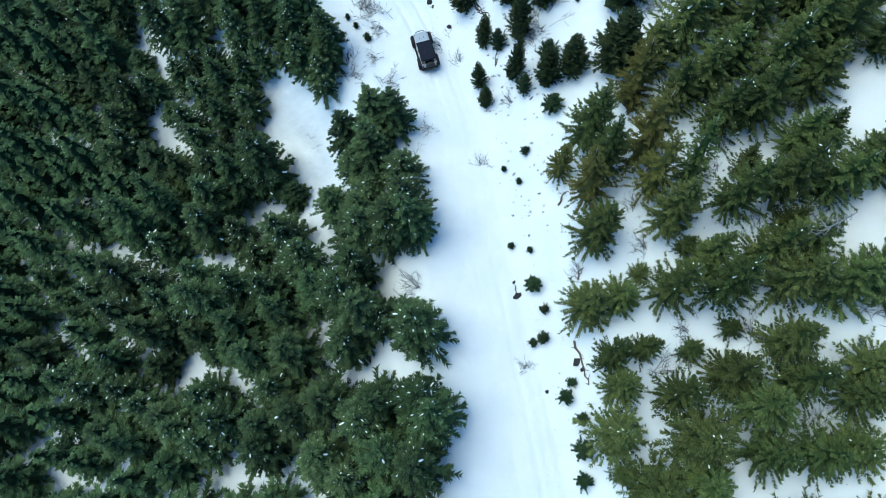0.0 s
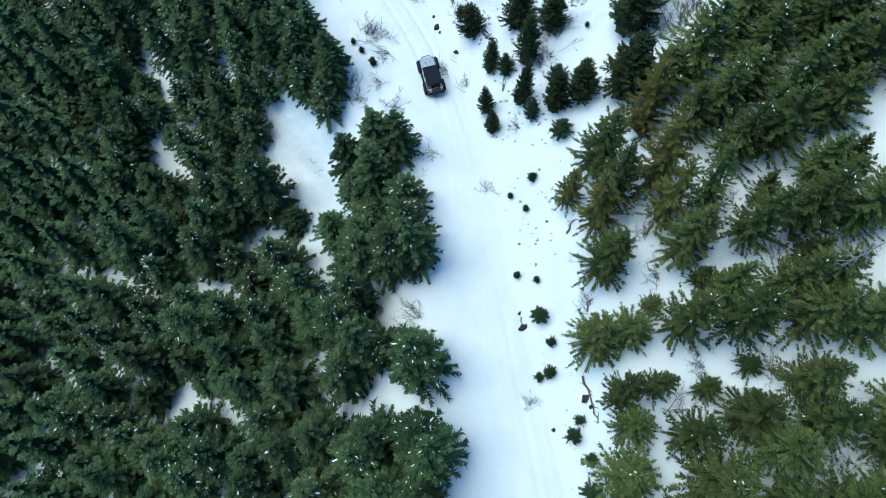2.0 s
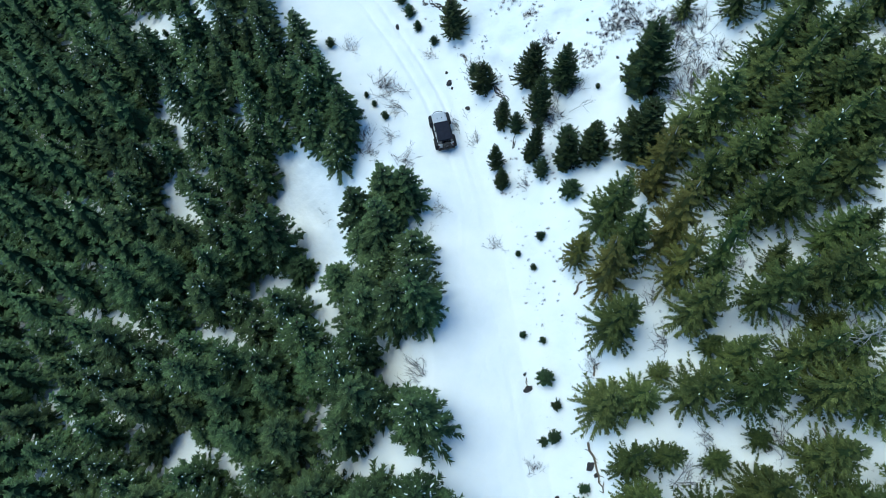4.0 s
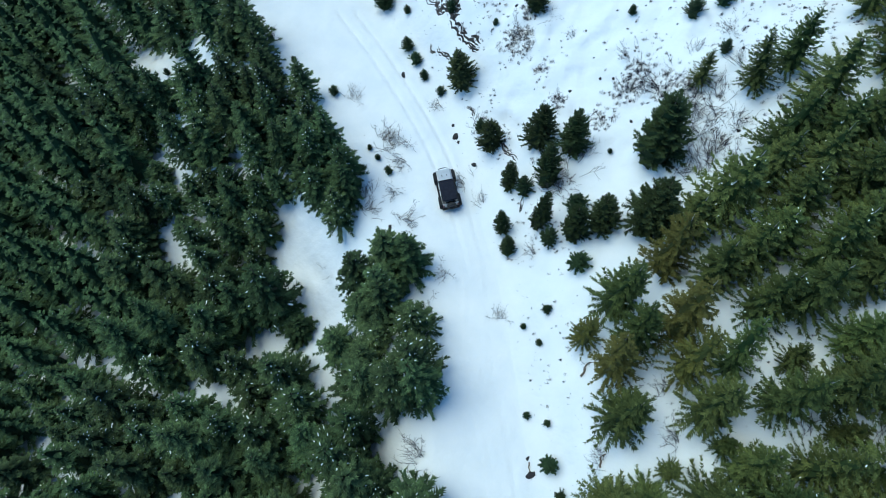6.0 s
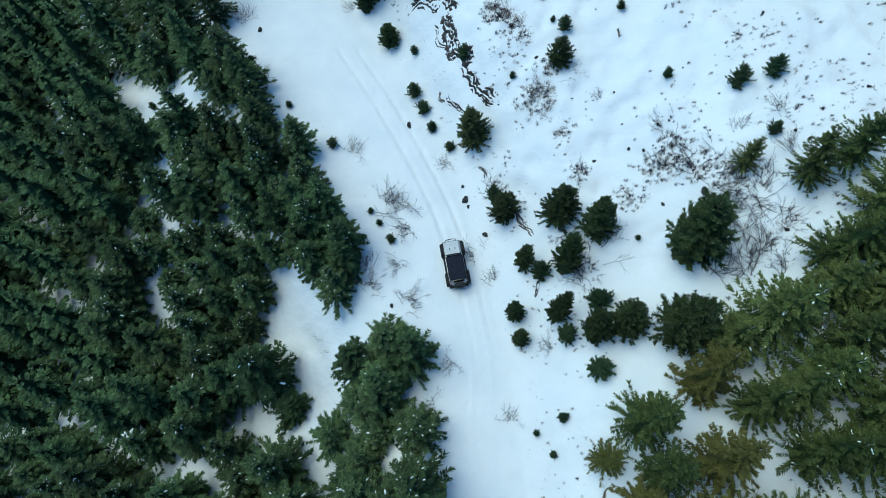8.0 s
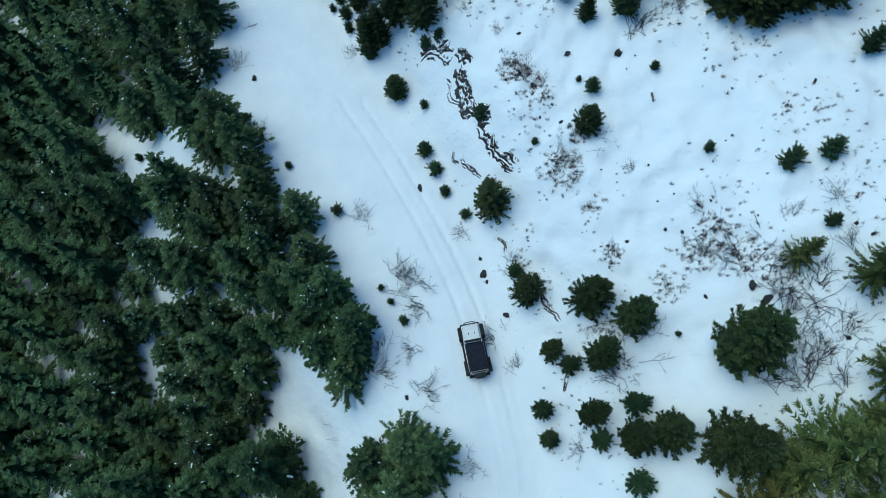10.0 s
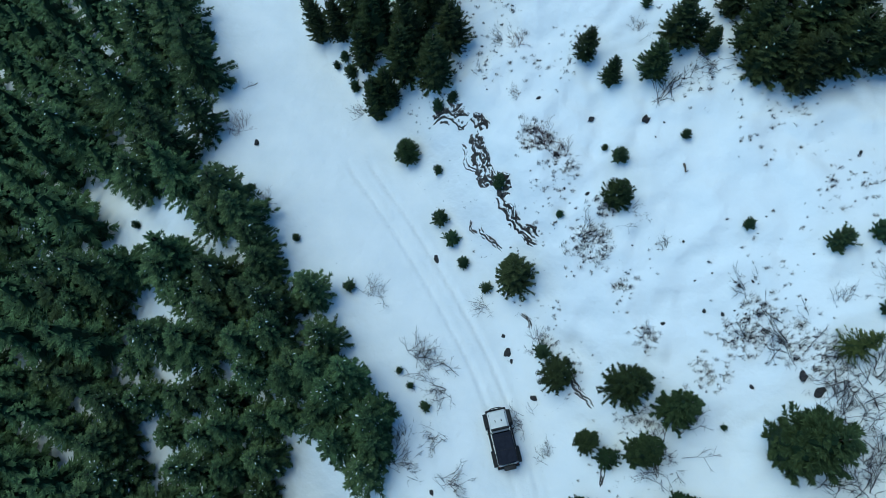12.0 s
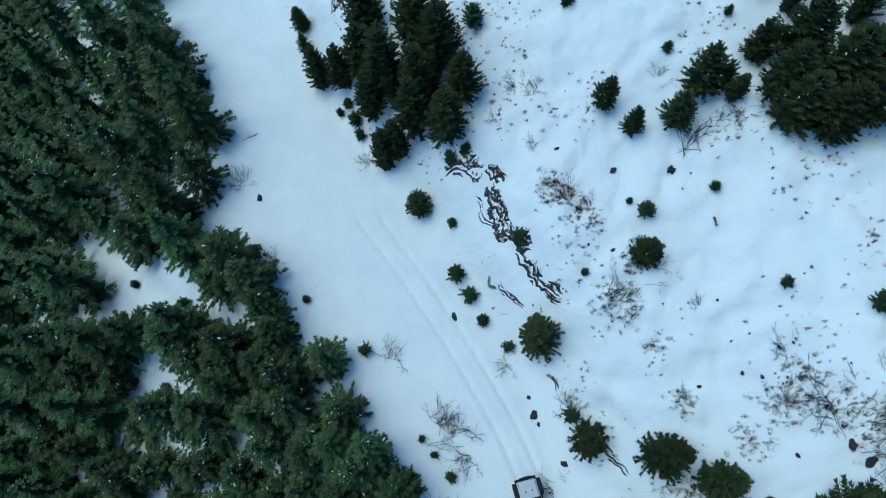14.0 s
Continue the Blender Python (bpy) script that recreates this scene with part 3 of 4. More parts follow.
SHRUBS_BANK = [
    (19, 21, 1.3), (21.5, 16.2, 1.2), (14.2, 15.8, 1.3), (16.5, 9.2, 1.2), (20.5, 8.3, 1.4), (23.5, 7.2, 1.2), (26.5, 22.5, 1.4), (25, 15.8, 1.3), (13.4, 19, 1.2),
    (17.6, 36.8, 1.8), (18.6, 38.6, 1.7), (17.3, 40.2, 1.6), (19.6, 40.2, 1.5), (19.4, 36.8, 1.4),
    (17, 40.6, 1.4), (17.1, 48.3, 1), (12.2, 49.7, 1.1), (7.4, 53, 0.8), (19.8, 49.4, 1.2), (-3.6, 70.1, 1),
    (-4.8, 71, 1), (25.7, 26.6, 1.6), (6.7, 38.9, 1.8),
]
# Ledges of rock: middle, length, breadth, turn from north and how much rock shows.
LEDGES = [
    (-5.9, 60.6, 3.6, 0.9, 30, 0.95), (-3.5, 56.6, 2.8, 0.6, 33, 0.95), (-9.0, 65.6, 2.0, 1.2, 72, 0.85), (-6.4, 64.4, 1.1, 0.6, 40, 1.0),
    (-7.6, 61.4, 2.2, 0.3, 25, 0.75), (-5.4, 55.2, 1.8, 0.3, 38, 0.75), (-2.4, 54.6, 0.9, 0.3, 40, 0.8), (-6.8, 56.6, 0.8, 0.25, 20, 0.7),
    (-2.6, 48.5, 0.9, 0.25, 25, 0.8), (1.7, 43.0, 1.8, 0.4, 25, 0.8), (-19.6, 81.3, 2.2, 0.7, 30, 1.0), (-21.0, 82.6, 1.0, 0.6, 20, 1.0),
    (2.9, 37.0, 0.8, 0.25, 10, 0.75),
]
STONES = [
    (6.3, 5.2), (9, 6.8), (8.6, 7.5), (4.2, 13.5), (3.9, 14.7), (-9.4, 35.3),
    (19.6, 39.8), (-1.7, 42.6), (15.7, 42.7), (14.8, 43.6), (-3.5, 45.5), (-3.8, 46.1),
    (-4.2, 47.5), (10.8, 48.1), (9.7, 48.4), (25.1, 50.2), (-10, 54.1), (6.1, 62.9),
    (2.1, 63.5), (-27.2, 64.8),
]
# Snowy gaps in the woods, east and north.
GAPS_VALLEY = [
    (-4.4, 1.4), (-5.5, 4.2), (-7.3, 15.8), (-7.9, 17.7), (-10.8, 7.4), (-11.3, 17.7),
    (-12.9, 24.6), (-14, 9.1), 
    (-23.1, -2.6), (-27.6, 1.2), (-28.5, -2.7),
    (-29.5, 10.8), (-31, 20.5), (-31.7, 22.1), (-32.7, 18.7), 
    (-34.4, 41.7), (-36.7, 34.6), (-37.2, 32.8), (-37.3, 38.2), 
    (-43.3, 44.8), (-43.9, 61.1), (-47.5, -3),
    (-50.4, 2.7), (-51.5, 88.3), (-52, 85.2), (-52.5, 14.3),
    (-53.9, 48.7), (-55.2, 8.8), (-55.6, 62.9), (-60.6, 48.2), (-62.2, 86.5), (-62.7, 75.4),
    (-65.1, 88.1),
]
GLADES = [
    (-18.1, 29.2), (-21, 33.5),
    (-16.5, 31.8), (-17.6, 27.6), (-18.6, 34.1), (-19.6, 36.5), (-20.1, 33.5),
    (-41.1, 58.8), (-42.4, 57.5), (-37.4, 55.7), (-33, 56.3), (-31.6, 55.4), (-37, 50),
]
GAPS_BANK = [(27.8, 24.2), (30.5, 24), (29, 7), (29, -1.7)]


# ---- trees ----
LABELS = {
    "spruce": "dark green spruce on the snowy slope below the road",
    "snowy": "dark green spruce with clods of snow on its branches",
    "fir": "olive green fir on the snowy bank above the road",
    "yellow": "yellowish fir with thin needles on the snowy bank",
    "young": "young dark green conifer standing in open snow",
}
GROUPS = {"spruce": "spruces below the road", "snowy": "spruces below the road", "fir": "firs on the bank", "yellow": "firs on the bank", "young": "young conifers in the snow"}
# The first colours again hold the inner crown's shade.
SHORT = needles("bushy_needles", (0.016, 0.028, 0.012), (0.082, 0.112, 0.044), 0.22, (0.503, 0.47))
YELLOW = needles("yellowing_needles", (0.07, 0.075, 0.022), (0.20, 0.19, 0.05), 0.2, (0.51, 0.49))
first_of = {}
PROTO = {"spruce": (10.0, 2.3), "snowy": (10.0, 2.3), "fir": (9.0, 2.3), "yellow": (9.0, 2.2), "short": (5.0, 1.75), "young": (2.0, 0.85)}
LABELS["short"], GROUPS["short"] = "bushy dark green conifer on the open snowy hillside", "conifers on the open hillside"
NAMES = {"spruce": "spruce", "snowy": "spruce", "fir": "fir", "yellow": "fir", "short": "bushy_conifer", "young": "young_conifer"}


def conifer(sort, variant):
    """One conifer of the size in PROTO with trunk, crown and, on some, snow."""
    rng = random.Random(f"{sort}{variant}")
    tall, wide = PROTO[sort]
    wide *= rng.uniform(0.94, 1.08)
    tree = tagged(new(NAMES[sort]), LABELS[sort], "tree", GROUPS[sort])
    part("trunk", trunk_mesh(rng, tall * 0.97, 0.016 * tall, GREY_WOOD if sort in ("fir", "yellow") else BARK, 0.05 * tall), tree)
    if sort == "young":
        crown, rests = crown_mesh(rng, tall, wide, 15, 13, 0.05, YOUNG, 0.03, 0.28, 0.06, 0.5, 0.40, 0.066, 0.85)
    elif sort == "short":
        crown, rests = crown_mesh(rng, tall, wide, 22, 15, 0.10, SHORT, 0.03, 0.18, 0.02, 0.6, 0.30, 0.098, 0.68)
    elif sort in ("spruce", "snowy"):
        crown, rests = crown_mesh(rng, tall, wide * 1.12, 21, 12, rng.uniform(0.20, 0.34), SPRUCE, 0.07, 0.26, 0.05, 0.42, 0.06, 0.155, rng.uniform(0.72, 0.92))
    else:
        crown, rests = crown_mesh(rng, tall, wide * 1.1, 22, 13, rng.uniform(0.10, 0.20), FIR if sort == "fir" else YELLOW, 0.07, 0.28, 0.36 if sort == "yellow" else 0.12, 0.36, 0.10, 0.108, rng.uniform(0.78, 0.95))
    part("crown", crown, tree)
    if sort == "snowy" or (sort in ("fir", "short") and variant == 0):
        part("snow", snow_mesh(rng, rests, (70, 34, 48, 22)[variant % 4] if sort == "snowy" else 14), tree, "clods of old snow", "stuff")
    return tree


def stand(sort, variant, x, y, tall, rng, wide=None, sink=0.1):
    """A conifer of that height at a place; wide is the crown's radius."""
    h, r = PROTO[sort]
    wide = wide or {"young": 0.40 * tall, "short": 0.125 * tall + 0.5, "fir": 0.11 * tall + 1.2}.get(sort, 0.125 * tall + 1.25) * rng.uniform(0.88, 1.12)
    m = pose(x, y, height(x, y) - sink * min(1, tall / 4), rng.gauss(0, 2.5), rng.gauss(0, 2.5), rng.uniform(0, 360)) @ Matrix.Diagonal((wide / r, wide / r, tall / h, 1))
    key = (sort, variant)
    if key not in first_of:
        first_of[key] = conifer(sort, variant)
        first_of[key].matrix_basis = m
        return first_of[key]
    ob = first_of[key]
    keep = ob.matrix_basis.copy()
    ob.matrix_basis = Matrix.Identity(4)
    made = copy_thing(ob, m)
    ob.matrix_basis = keep
    return made


placed = []
rng = random.Random(7)
for x, y, tall in VALLEY_EDGE + VALLEY_BEND + VALLEY_NEAR + VALLEY_MIDDLE + VALLEY_DEEP + VALLEY_TALL:
    bend = -34 < x and 36 < y < 58
    tall *= 1.12 if bend else 1.03
    wide = (0.12 * tall + (0.95 if bend else 1.3)) * rng.uniform(0.95, 1.15) if x > -20 or bend else None
    stand("snowy" if rng.random() < 0.6 else "spruce", rng.randrange(4), x, y, tall, rng, wide)
    placed.append((x, y))
for x, y, tall, wide in BANK_MIDDLE + BANK_NORTH + BANK_CORNER:
    stand("short" if tall > 2.9 else "young", rng.randrange(4), x, y, tall, rng, wide * rng.uniform(1.0, 1.1))
    placed.append((x, y))
for x, y, tall, wide in BANK_SOUTH + BANK_WOOD + BANK_SMALL + BANK_TOP:
    yellow = 19 < y < 29 and x < 18 and rng.random() < 0.45
    stand("yellow" if yellow else "short" if y > 31 and x < 14 else "fir", rng.randrange(4), x, y, tall * 1.08, rng, wide * rng.uniform(1.05, 1.25))
    placed.append((x, y))


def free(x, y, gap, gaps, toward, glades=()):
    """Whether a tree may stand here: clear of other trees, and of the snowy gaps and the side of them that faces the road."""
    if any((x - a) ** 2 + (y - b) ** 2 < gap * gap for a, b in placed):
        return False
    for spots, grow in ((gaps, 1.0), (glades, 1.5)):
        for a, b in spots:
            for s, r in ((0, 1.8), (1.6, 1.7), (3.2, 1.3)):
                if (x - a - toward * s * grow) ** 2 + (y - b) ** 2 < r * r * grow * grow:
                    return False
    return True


rng = random.Random(21)
deep = []
for _ in range(9000):
    x, y = rng.uniform(-84, -3), rng.uniform(-6, 108)
    if x < -68 and y < 40:
        continue
    edge = float(road_left(y))
    shoulder = 1.3 if y > 62 or y < 10 else 3.2
    if edge - x < shoulder or (35 < y < 62 and edge - x < 2.5 and x > -26):
        continue
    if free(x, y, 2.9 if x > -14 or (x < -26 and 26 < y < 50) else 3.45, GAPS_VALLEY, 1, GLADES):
        tall = rng.uniform(8.0, 13.0) if x < -14 else rng.uniform(7.0, 11.0)
        placed.append((x, y))
        if x < -38 or y < -2 or y > 90:
            deep.append((x, y, tall))
        else:
            stand("snowy" if rng.random() < 0.6 else "spruce", rng.randrange(4), x, y, tall, rng)
for _ in range(3000):
    x, y = rng.uniform(8, 37), rng.uniform(-6, 92)
    up = x - float(road_right(y))
    if y < 48:
        ok = x > 27.5 or (y < -3.5 and up > 6)
    else:
        ok = (y > 66 and x > 12 + (y < 75) * 2) or x > 28
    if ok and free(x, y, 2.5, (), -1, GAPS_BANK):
        tall = rng.uniform(5.5, 9.5) if y < 50 else rng.uniform(4.5, 7)
        sort = "short" if y > 50 else ("yellow" if rng.random() < 0.06 else "fir")
        stand(sort, rng.randrange(4), x, y, tall, rng)
        placed.append((x, y))
for x, y, tall in SAPLINGS_SOUTH + SAPLINGS_NORTH:
    stand("young", rng.randrange(5), x, y, tall * 1.1, rng, None, 0.05)


def deep_wood(trees):
    """The spruces far down the slope, one joined wood."""
    rng = random.Random(77)
    sorts = []
    for k in range(3):
        me, _ = crown_mesh(rng, 10.0, 2.3, 12, 9, 0.24, SPRUCE, 0.07, 0.2, 0.04, 0.5, 0.05, 0.20, 0.8)
        co = np.empty(len(me.vertices) * 3)
        me.vertices.foreach_get("co", co)
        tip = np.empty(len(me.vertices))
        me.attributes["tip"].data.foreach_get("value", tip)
        sorts.append((co.reshape(-1, 3), np.array([p.vertices[:] for p in me.polygons]), tip))
        bpy.data.meshes.remove(me)
    allv, allf, allt, n = [], [], [], 0
    for x, y, tall in trees:
        co, fa, tip = sorts[rng.randrange(3)]
        a, wide = rng.uniform(0, 6.283), (0.13 * tall + 1.5) / 2.3
        turn = np.array([[math.cos(a) * wide, -math.sin(a) * wide, 0], [math.sin(a) * wide, math.cos(a) * wide, 0], [0, 0, tall / 10]])
        allv.append(co @ turn.T + np.array([x, y, height(x, y)]))
        allf.append(fa + n)
        allt.append(tip)
        n += len(co)
    me = mesh("spruce_wood", np.concatenate(allv).tolist(), np.concatenate(allf).tolist(), SPRUCE)
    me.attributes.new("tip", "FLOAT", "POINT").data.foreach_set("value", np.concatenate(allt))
    tagged(new("spruce_wood", me), "dense dark green spruce wood far down the slope", "wood", kind="stuff")


deep_wood(deep)


def dead_tree(x, y, tall, snowy=False):
    rng = random.Random(6 if snowy else 5)
    tree = tagged(new("dead_tree"), "dead conifer with broken boughs under heavy clods of snow" if snowy else "dead grey conifer with bare broken branches", "tree")
    rests = []
    part("trunk", trunk_mesh(rng, tall, 0.12, GREY_WOOD), tree)
    for k in range(46):
        f = 0.2 + 0.75 * k / 46
        a, span = rng.random() * 6.283, (1 - f) ** 0.8 * rng.uniform(1.0, 2.0) + 0.15
        way = Vector((math.cos(a), math.sin(a), 0))
        verts, faces = [], []
        line = [way * (span * s) + Vector((0, 0, tall * f - 0.25 * span * s * s)) for s in (0, 0.35, 0.7, 1)]
        tube(verts, faces, line, (0.03, 0.022, 0.014, 0.006), 4)
        for s in (1, 2):
            for sign in (-1, 1):
                side = (way * 0.6 + sign * way.cross(Vector((0, 0, 1)))) * span * 0.3
                tube(verts, faces, [line[s], line[s] + side * 0.5, line[s] + side - Vector((0, 0, 0.06))], (0.014, 0.01, 0.005), 3)
        part("branch", mesh("branch", verts, faces, GREY_WOOD), tree)
        rests += [(line[s] + Vector((0, 0, 0.02)), a) for s in (1, 2, 3)]
    if snowy:
        verts, faces = [], []
        for at, turn in rng.sample(rests, 60):
            lump(verts, faces, at, turn, rng.uniform(0.2, 0.5), rng.uniform(0.07, 0.14), 0.12, rng)
        part("snow", mesh("snow", verts, faces, SNOW_LUMP, True), tree, "heavy clods of snow", "stuff")
    tree.matrix_basis = pose(x, y, height(x, y) - 0.1, 2, -1, 40)


dead_tree(22.5, 14.0, 9.5)
dead_tree(-34.2, 23.2, 8.4, True)


# ---- shrubs, grass, stones ----
def shrub_mesh(seed, material):
    """Bare stems a metre high, bent one way by the snow, each forking twice into thin twigs."""
    rng = random.Random(seed)
    verts, faces = [], []

    def grow(at, way, span, thick, depth):
        line, p, d = [at], at, way
        parts = (3, 2, 1)[depth]
        for _ in range(parts):
            d = (d + Vector((rng.gauss(0, 0.13), rng.gauss(0, 0.13), 0.04 - 0.05 * depth))).normalized()
            p = p + d * span / parts
            line.append(p)
        tube(verts, faces, line, [thick * (1 - 0.55 * i / parts) for i in range(parts + 1)], 3)
        if depth < 2:
            for i in range(rng.randrange(3, 5)):
                fork = line[rng.randrange(1, parts + 1)] - d * rng.uniform(0, 0.12) * span
                grow(fork, (d + Vector((rng.gauss(0, 0.45), rng.gauss(0, 0.45), rng.gauss(0.05, 0.2)))).normalized(), span * rng.uniform(0.35, 0.65), thick * 0.66, depth + 1)

    for _ in range(15):
        a, lean = rng.gauss(1.57, 0.95), rng.uniform(0.4, 1.7)
        grow(Vector((rng.gauss(0, 0.22), rng.gauss(0, 0.14), -0.08)), Vector((math.cos(a) * lean, math.sin(a) * lean, 0.8)).normalized(), rng.uniform(0.45, 0.85), 0.0095, 0)
    return mesh("bare_shrub", verts, faces, material)


SHRUBS = [shrub_mesh(40 + i, TWIG) for i in range(4)] + [shrub_mesh(60 + i, RED_TWIG) for i in range(2)]
rng = random.Random(3)
for x, y, tall in SHRUBS_SOUTH + SHRUBS_MIDDLE + SHRUBS_BANK:
    red = (x < -24) or (-4 < x < 3 and y > 57)
    ob = new("bare_shrub", SHRUBS[4 + rng.randrange(2)] if red else SHRUBS[rng.randrange(4)])
    ob.matrix_basis = pose(x, y, height(x, y), 0, 0, rng.gauss(35, 45)) @ Matrix.Diagonal((tall * 1.35, tall * 1.35, tall * 0.85, 1))
    tagged(ob, "reddish bare shrub poking out of the snow" if red else "leafless grey-brown shrub with arching twigs in the snow", "shrub", "bare shrubs in the snow")


def tufts(name, label, material, count, seed, tall, blades, chance):
    """Many small dry tufts that stand out of the snow."""
    rng = random.Random(seed)
    verts, faces = [], []
    made = 0
    while made < count:
        x, y = rng.uniform(-34, 32), rng.uniform(-10, 92)
        if rng.random() > chance(x, y):
            continue
        made += 1
        z = height(x, y)
        size = tall * rng.uniform(0.25, 1.0)
        for _ in range(rng.randrange(*blades)):
            a, lean = rng.gauss(2.1, 1.2), rng.uniform(0.05, 0.8)
            at = Vector((x + rng.gauss(0, 0.34) * size, y + rng.gauss(0, 0.2) * size, z - 0.02))
            way = Vector((math.cos(a) * lean, math.sin(a) * lean, 1)).normalized() * size * rng.uniform(0.5, 1.1)
            side = Vector((-math.sin(a), math.cos(a), 0)) * 0.011
            n = len(verts)
            verts.extend((at - side, at + side, at + way))
            faces.append((n, n + 1, n + 2))
    tagged(new(name, mesh(name, verts, faces, material)), label, "grass", kind="stuff")


def on_hillside(x, y):
    up, down = beside(x, y)
    patch = float(waves(x, y, 9, 11)) * 0.8 + float(waves(x, y, 3, 12)) * 0.6
    if up > 1.0:
        return max(0.0, min(1.0, 0.06 + 1.1 * patch)) * (1.0 if y > 30 else 0.35)
    return 0.0


PATCHES = [(-2.6, 62.6, 0.7), (-1.6, 61.5, 0.9), (-0.6, 60.4, 0.7), (0.3, 59.4, 0.7), (3.2, 56.2, 0.8), (1.9, 54.0, 1.1), (2.4, 52.8, 0.8), (6.0, 46.6, 0.7),
           (12.0, 46.6, 1.3), (14.5, 46.0, 1.4), (12.8, 48.0, 1.0), (4.5, 50.5, 0.6), (16.5, 44.5, 1.4), (5.5, 41.0, 0.9), (9.5, 44.0, 1.0), (-0.9, 46.8, 0.6)]


def in_patches(x, y):
    return max(math.exp(-((x - a) ** 2 + (y - b) ** 2) / (r * r)) for a, b, r in PATCHES)


def on_verge(x, y):
    up, down = beside(x, y)
    if 0 < up < 5 or 0 < down < 1.5:
        return 0.6
    wide = float(road_right(y)) - float(road_left(y))
    return 0.10 if (x - float(road_left(y)) < wide * 0.35 and 34 < y < 62 and down == 0) else 0.0


tufts("dry_grass", "dry yellow-brown grass blades sticking out of the snow", GRASS, 1300, 31, 0.28, (3, 9), on_hillside)
tufts("withered_heather", "dark withered heather in patches on the snowy hillside", HEATHER, 2400, 32, 0.34, (12, 48), on_hillside)
tufts("heather_patches", "dense patches of dark withered heather on the snowy hillside", HEATHER, 800, 35, 0.5, (16, 44), in_patches)
tufts("verge_grass", "thin dead stalks along the snowy road verge", HEATHER, 420, 33, 0.26, (3, 8), on_verge)


def fallen_branch(points, thick, seed):
    """A bent bare branch lying on the snow, with a few side twigs."""
    rng = random.Random(seed)
    line = []
    for i in range(len(points) - 1):
        for f in (0, 0.33, 0.67):
            x = points[i][0] * (1 - f) + points[i + 1][0] * f + rng.gauss(0, 0.05)
            y = points[i][1] * (1 - f) + points[i + 1][1] * f + rng.gauss(0, 0.05)
            line.append(Vector((x, y, height(x, y) + thick * 0.4 + rng.uniform(0, 0.06))))
    verts, faces = [], []
    tube(verts, faces, line, [thick * (1 - 0.7 * i / len(line)) for i in range(len(line))], 6)
    for p in line[1:]:
        a = rng.random() * 6.283
        way = Vector((math.cos(a), math.sin(a), 0.5)) * rng.uniform(0.15, 0.45)
        tube(verts, faces, [p, p + way * 0.5, p + way + Vector((0, 0, -0.04))], (thick * 0.4, thick * 0.3, thick * 0.15), 4)
    tagged(new("fallen_branch", mesh("fallen_branch", verts, faces, BARK)), "dark bare branch lying on the snowy bank", "branch", "fallen branches")


fallen_branch([(22.3, 9.6), (22.8, 8.7), (23.4, 8.2), (24.3, 8.1)], 0.05, 1)
fallen_branch([(23.1, 5.5), (24.2, 5.3), (25.1, 5.2)], 0.07, 2)
fallen_branch([(8.5, 9.1), (8.9, 7.6), (9.2, 6.3), (9.5, 5.2)], 0.11, 3)
fallen_branch([(9.0, 14.0), (9.0, 14.7), (9.5, 15.2)], 0.09, 4)
fallen_branch([(7.8, 20.9), (8.1, 21.6), (8.5, 22.0)], 0.10, 5)
fallen_branch([(4.0, 14.5), (4.1, 13.8), (4.2, 13.2)], 0.06, 6)
fallen_branch([(8.5, 59.0), (8.6, 58.1)], 0.10, 7)
fallen_branch([(-28.1, 71.2), (-28.8, 70.9), (-29.5, 70.4)], 0.04, 8)


def ledge(mx, my, long, broad, turn, bare, seed):
    """A stepped, broken ledge: steep faces show rock, the treads between them keep their snow."""
    c, n = math.cos(radians(turn)), math.sin(radians(turn))
    nu, nv = max(10, round(2 * broad / 0.055)), max(16, round(2 * long / 0.055))
    u, v = np.meshgrid(np.linspace(-1.25, 1.25, nu), np.linspace(-1.2, 1.2, nv))
    wander = 0.42 * waves(v * long, 0 * v, 1.7, seed + 3)
    x = mx + (u * broad + wander) * c - v * long * n
    y = my + (u * broad + wander) * n + v * long * c
    rough = 0.62 * waves(x, y, 1.4, seed) + 0.30 * waves(x, y, 0.6, seed + 7) + 0.12 * waves(x, y, 0.25, seed + 9)
    body = np.clip((1.15 - u * u) * (1.1 - v ** 4), 0, 1)
    steps = (u * 1.1 + 0.9 * rough + 3) * 1.35
    tread = np.floor(steps) + ease(0.50, 0.96, steps - np.floor(steps))
    z = snow_surface(x, y) - 0.20 + bare * (0.44 * (tread - steps) + 0.42 * body + 0.10 * rough)
    z = np.where((np.abs(u) > 1.2) | (np.abs(v) > 1.17), z - 0.5, z)
    i = (np.arange(nv - 1)[:, None] * nu + np.arange(nu - 1)).ravel()
    me = mesh("rock_ledge", np.stack([x, y, z], -1).reshape(-1, 3).tolist(), np.stack([i, i + 1, i + nu + 1, i + nu], -1).tolist(), ROCK)
    tagged(new("rock_ledge", me), "broken grey-brown rock ledge half covered with snow", "rock", "rock ledges on the bank")


for k, row in enumerate(LEDGES):
    ledge(*row, 20 + k)


